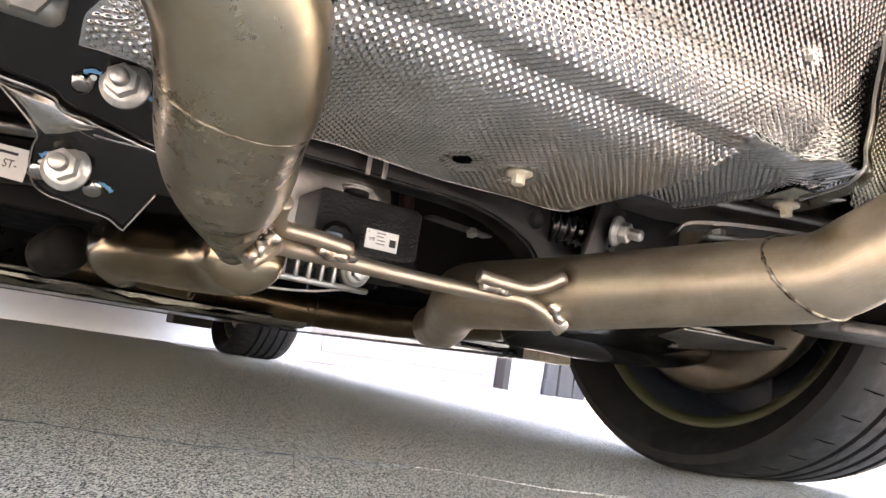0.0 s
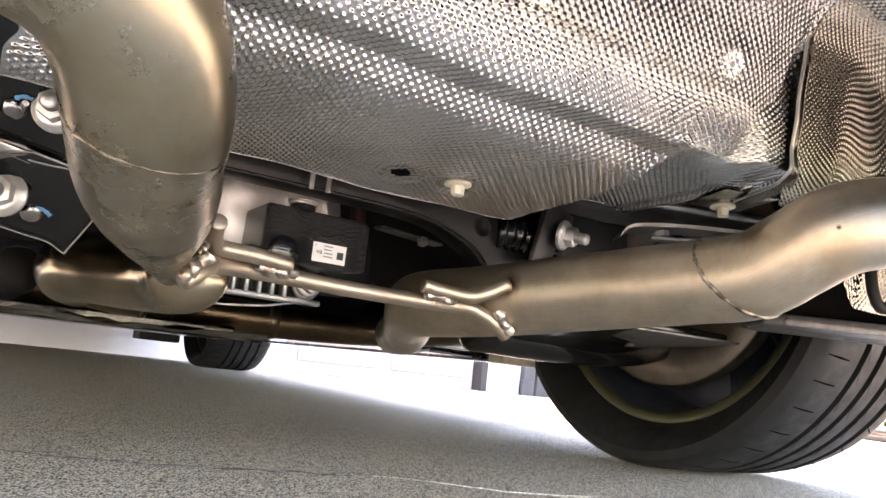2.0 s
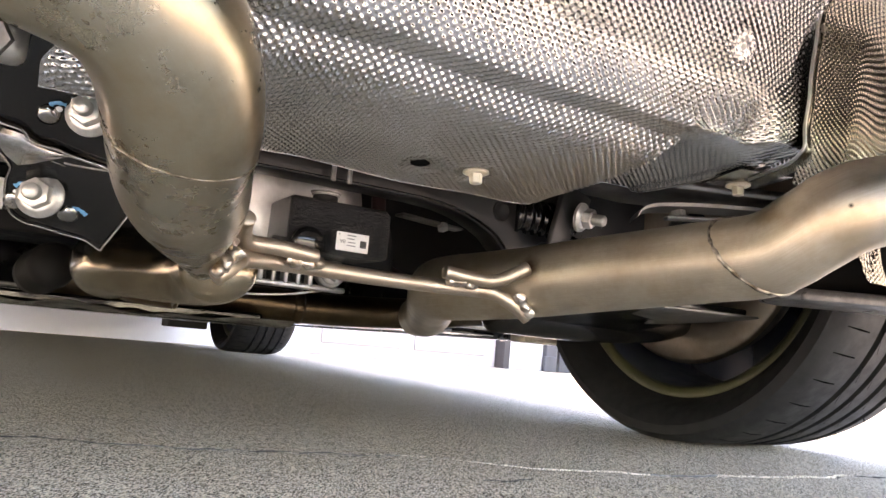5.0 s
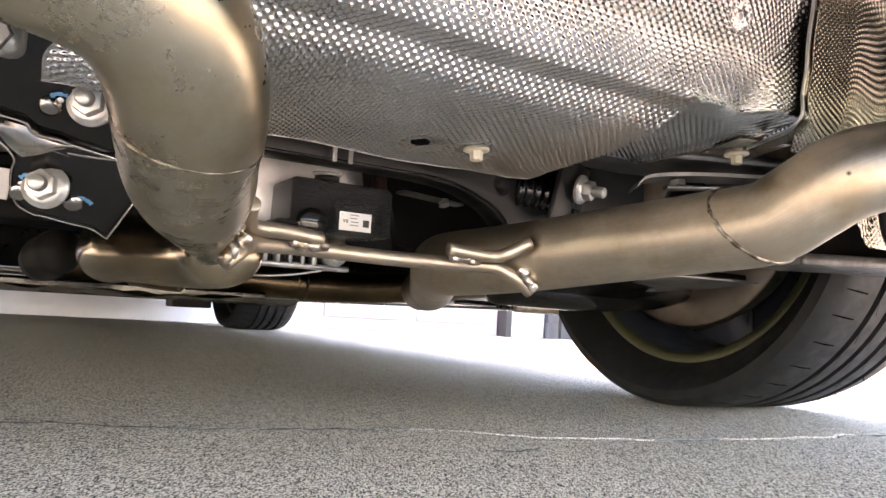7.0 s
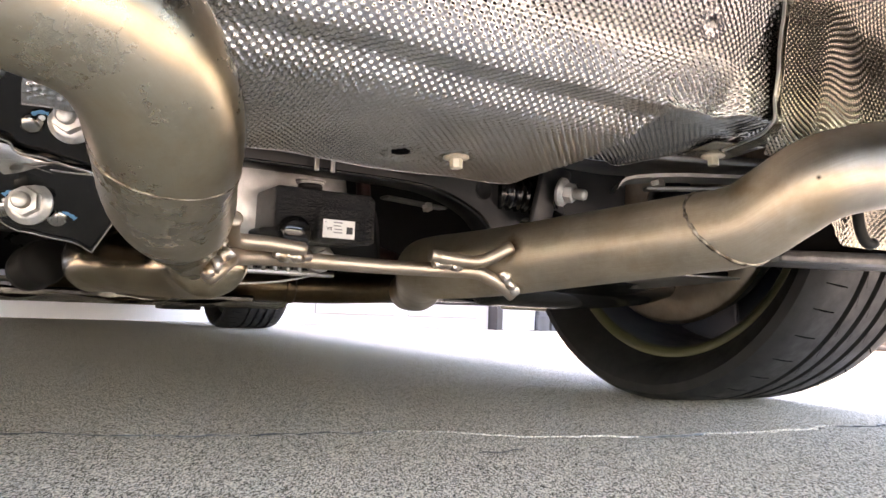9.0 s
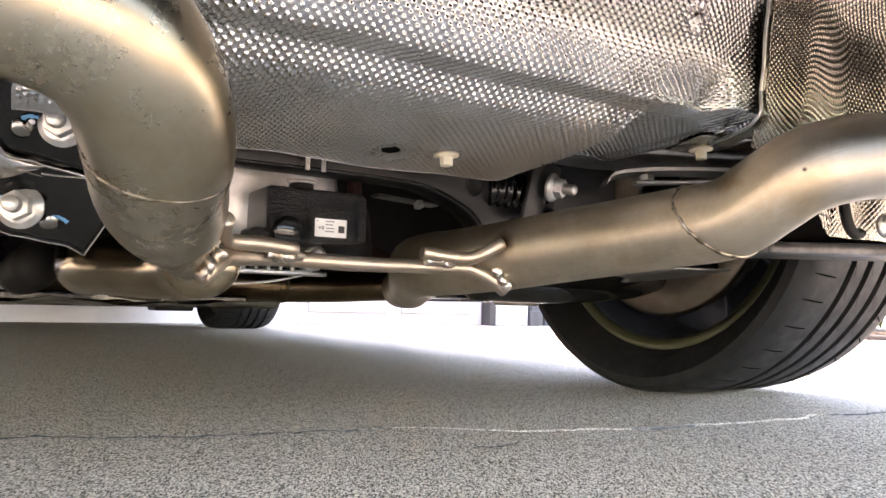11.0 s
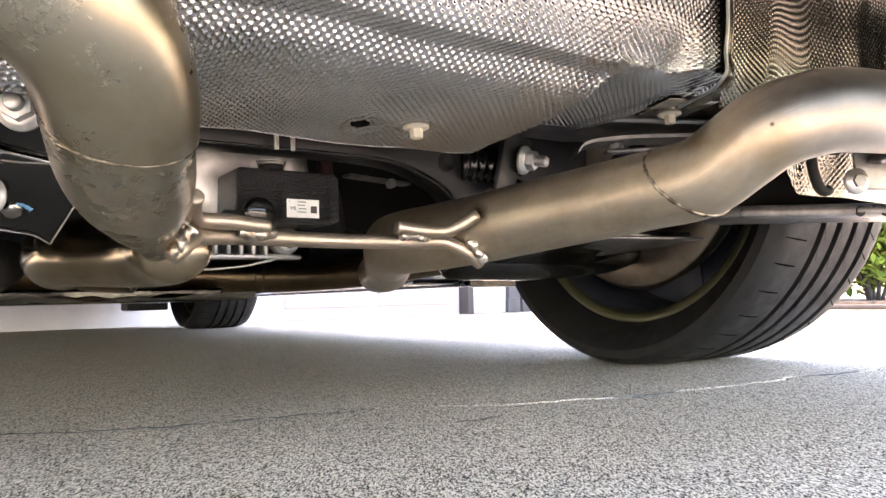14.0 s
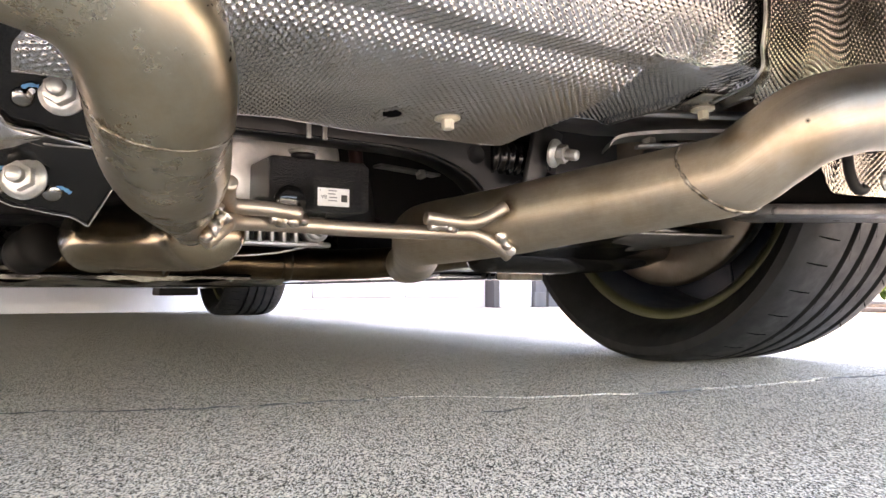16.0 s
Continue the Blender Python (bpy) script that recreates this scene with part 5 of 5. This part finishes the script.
loop = [Vector((0.715, 0.402, 0.235)) + Vector((0.012 * math.cos(a) * 0.9, -0.012 * math.cos(a) * 0.4, 0.034 * math.sin(a))) for a in [2 * math.pi * i / 32 for i in range(27)]]
cp("hanger_rubber", tube_bm(loop, 0.0048, 14, 0), MATT, "black rubber exhaust hanger loop")

def slab_bm(top, thick, bevel=0.002):
    """A plate from a loop of places, thickened straight up."""
    bm = bmesh.new()
    lo = [bm.verts.new(p) for p in top]
    hi = [bm.verts.new(Vector(p) + Vector((0, 0, thick))) for p in top]
    n = len(top)
    bm.faces.new(lo)
    bm.faces.new(hi[::-1])
    for i in range(n):
        bm.faces.new((lo[i], hi[i], hi[(i + 1) % n], lo[(i + 1) % n]))
    bmesh.ops.recalc_face_normals(bm, faces=bm.faces)
    bmesh.ops.bevel(bm, geom=bm.edges[:], offset=bevel, segments=2, profile=0.5, affect="EDGES")
    return bm


arm = cp("lower_control_arm", slab_bm([(0.60, 0.66, 0.176), (0.74, 0.70, 0.186), (0.905, 0.695, 0.1865), (0.875, 0.745, 0.178), (0.86, 0.86, 0.158), (0.74, 0.88, 0.158), (0.62, 0.80, 0.160)], 0.010), BLACK, "black lower control arm with a flat blade", soft=35)
# paler plate that paints the light on the blade's tip and underside
part("arm_edge", slab_bm([(0.74, 0.697, 0.1835), (0.85, 0.687, 0.1845), (0.921, 0.6885, 0.1855), (0.885, 0.735, 0.1765), (0.83, 0.790, 0.1685), (0.76, 0.790, 0.1685)], 0.003, 0.001), FORGED, arm, "pale blade edge, its lit tip put into the colour")
part("rivet", lathe_bm([(0, 0), (0.005, 0), (0.004, 0.002), (0, 0.0025)], 16, facing((0.815, 0.775, 0.172), (0, -0.2, -1))), ZINC, arm)
part("arm_beam", tube_bm(spline([(0.62, 0.86, 0.168), (0.78, 0.87, 0.165), (0.93, 0.89, 0.172), (1.00, 0.89, 0.185)], 6), lambda f: 0.030 - 0.008 * f, 22, 0), BLACK, arm)
bolt("hub_bolt", (0.936, 0.906, 0.166), (-0.3, -0.9, -0.2), 0.014, 0.009, 0.005, 0.013, ZINC, "zinc hub carrier bolt")
cp("jacking_block", box_bm((0.09, 0.06, 0.032), 0.004, 2, (0.93, 1.16, 0.150), Euler((0, 0, radians(-10))).to_matrix()), CREAM, "pale moulded jacking block")
cp("rubber_boot", lathe_bm([(0, -0.03), (0.024, -0.03), (0.027, -0.015), (0.023, 0.0), (0.027, 0.012), (0.023, 0.028), (0, 0.03)], 32, facing((0.108, 1.02, 0.162), (0.3, -0.8, 0.2))), MATT, "dark textured rubber boot")

cp("short_pipe", tube_bm(spline([(0.180, 0.900, 0.1485), (0.203, 0.888, 0.1455), (0.226, 0.875, 0.1440)], 6), 0.0165, 28), STEEL_DULL, "short stained pipe below the elbow")

# bright underbody edges ahead of the axle
for i, (x0, x1, y, z, mat) in enumerate(((-0.10, 0.60, 1.52, 0.150, FORGED), (0.50, 1.05, 1.46, 0.160, FORGED))):
    cp("floor_brace", between((x0, y, z), (x1, y + 0.05, z + 0.008), 0.002, 1), mat, "flat underbody brace bar", False)

def reflection_strip(x0, x1, y0, y1, z, seed):
    """A crinkled bright strip, added as the streaky reflection along the underfloor."""
    x = np.linspace(x0, x1, 160)
    v = np.linspace(0, 1, 14)
    X, V = np.meshgrid(x, v, indexing="ij")
    P = np.stack([X, y0 + (y1 - y0) * V + 0.01 * vnoise(X, V, seed, 9), z + 0.012 * vnoise(X, V, seed + 1, 22) + 0.010 * (V - 0.5) ** 2], -1)
    ob = part_mesh("reflection_strip", grid_mesh("reflection_strip", P), ALU, CAR, "crinkled bright strip standing in for underfloor reflections")
    ob.matrix_parent_inverse = CINV


# added strips for the bright streaks mirrored in the glossy underfloor
reflection_strip(-0.42, 0.44, 1.11, 1.195, 0.124, 61)
reflection_strip(0.30, 0.95, 1.50, 1.60, 0.147, 65)

# ---- details on the undertray ----
ridge = tube_bm(spline([(0.112, 0.128, 0.2335), (0.114, 0.112, 0.2330), (0.117, 0.09, 0.2335), (0.12, 0.06, 0.245)], 6), lambda f: 0.0036, 14, 0)
part("ridge", ridge, TRAY, tray, "rounded moulded ridge")
# no cut here: a near-black line paints the slot's shade
groove = spline([(0.1241, 0.0973, 0.2357), (0.1246, 0.110, 0.2357), (0.1262, 0.1205, 0.2357), (0.1300, 0.1240, 0.2357), (0.136, 0.1256, 0.2357)], 5)
part("groove", tube_bm(groove, 0.0010, 8, 0), SLOT, tray, "dark L-shaped line for the shade in a slot")
part("tray_fastener", lathe_bm([(0, 0), (0.0055, 0), (0.0062, 0.0006), (0.0055, 0.0013), (0.0036, 0.0014), (0.0032, 0.0020), (0.0022, 0.0022), (0, 0.0018)], 32, facing((0.1005, 0.1145, 0.2352), (0, 0, -1))), TRAY, tray, "round black plastic rivet")
part("tail_trim", tube_bm(spline([(0.120, 0.074, 0.2365), (0.130, 0.0835, 0.2345), (0.139, 0.0845, 0.2340), (0.146, 0.079, 0.2350), (0.158, 0.066, 0.241)], 6), 0.0014, 12, 0), BLACK, tray, "gloss black trim hoop")
part("corner_recess", lathe_bm([(0, 0.0), (0.006, 0.0), (0.0078, 0.0011), (0.0088, 0.0008), (0.010, -0.0003)], 36, facing((0.238, 0.078, 0.2345), (0.1, -0.1, -1))), TRAY, tray, "shallow round recess with a worn rim")
rnd = random.Random(77)
for i in range(60):
    x, y = rnd.uniform(0.09, 0.36), rnd.uniform(0.085, 0.136)
    if x < 0.126 and y > 0.12 or 0.120 < y < 0.128:
        continue
    r = rnd.uniform(0.0003, 0.0012)
    bm = bmesh.new()
    n = 9
    ring = []
    ex, an = rnd.uniform(1.0, 2.4), rnd.uniform(0, 3.1)
    for k in range(n):
        a = 2 * math.pi * k / n
        p = Vector((math.cos(a) * r * ex, math.sin(a) * r, 0)) * rnd.uniform(0.75, 1.2)
        p.rotate(Euler((0, 0, an)))
        ring.append(bm.verts.new((x + p.x, y + p.y, 0.2338)))
    c = bm.verts.new((x, y, 0.2333))
    for k in range(n):
        bm.faces.new((ring[k], c, ring[(k + 1) % n]))
    part("splash", bm, SPLASH, tray)
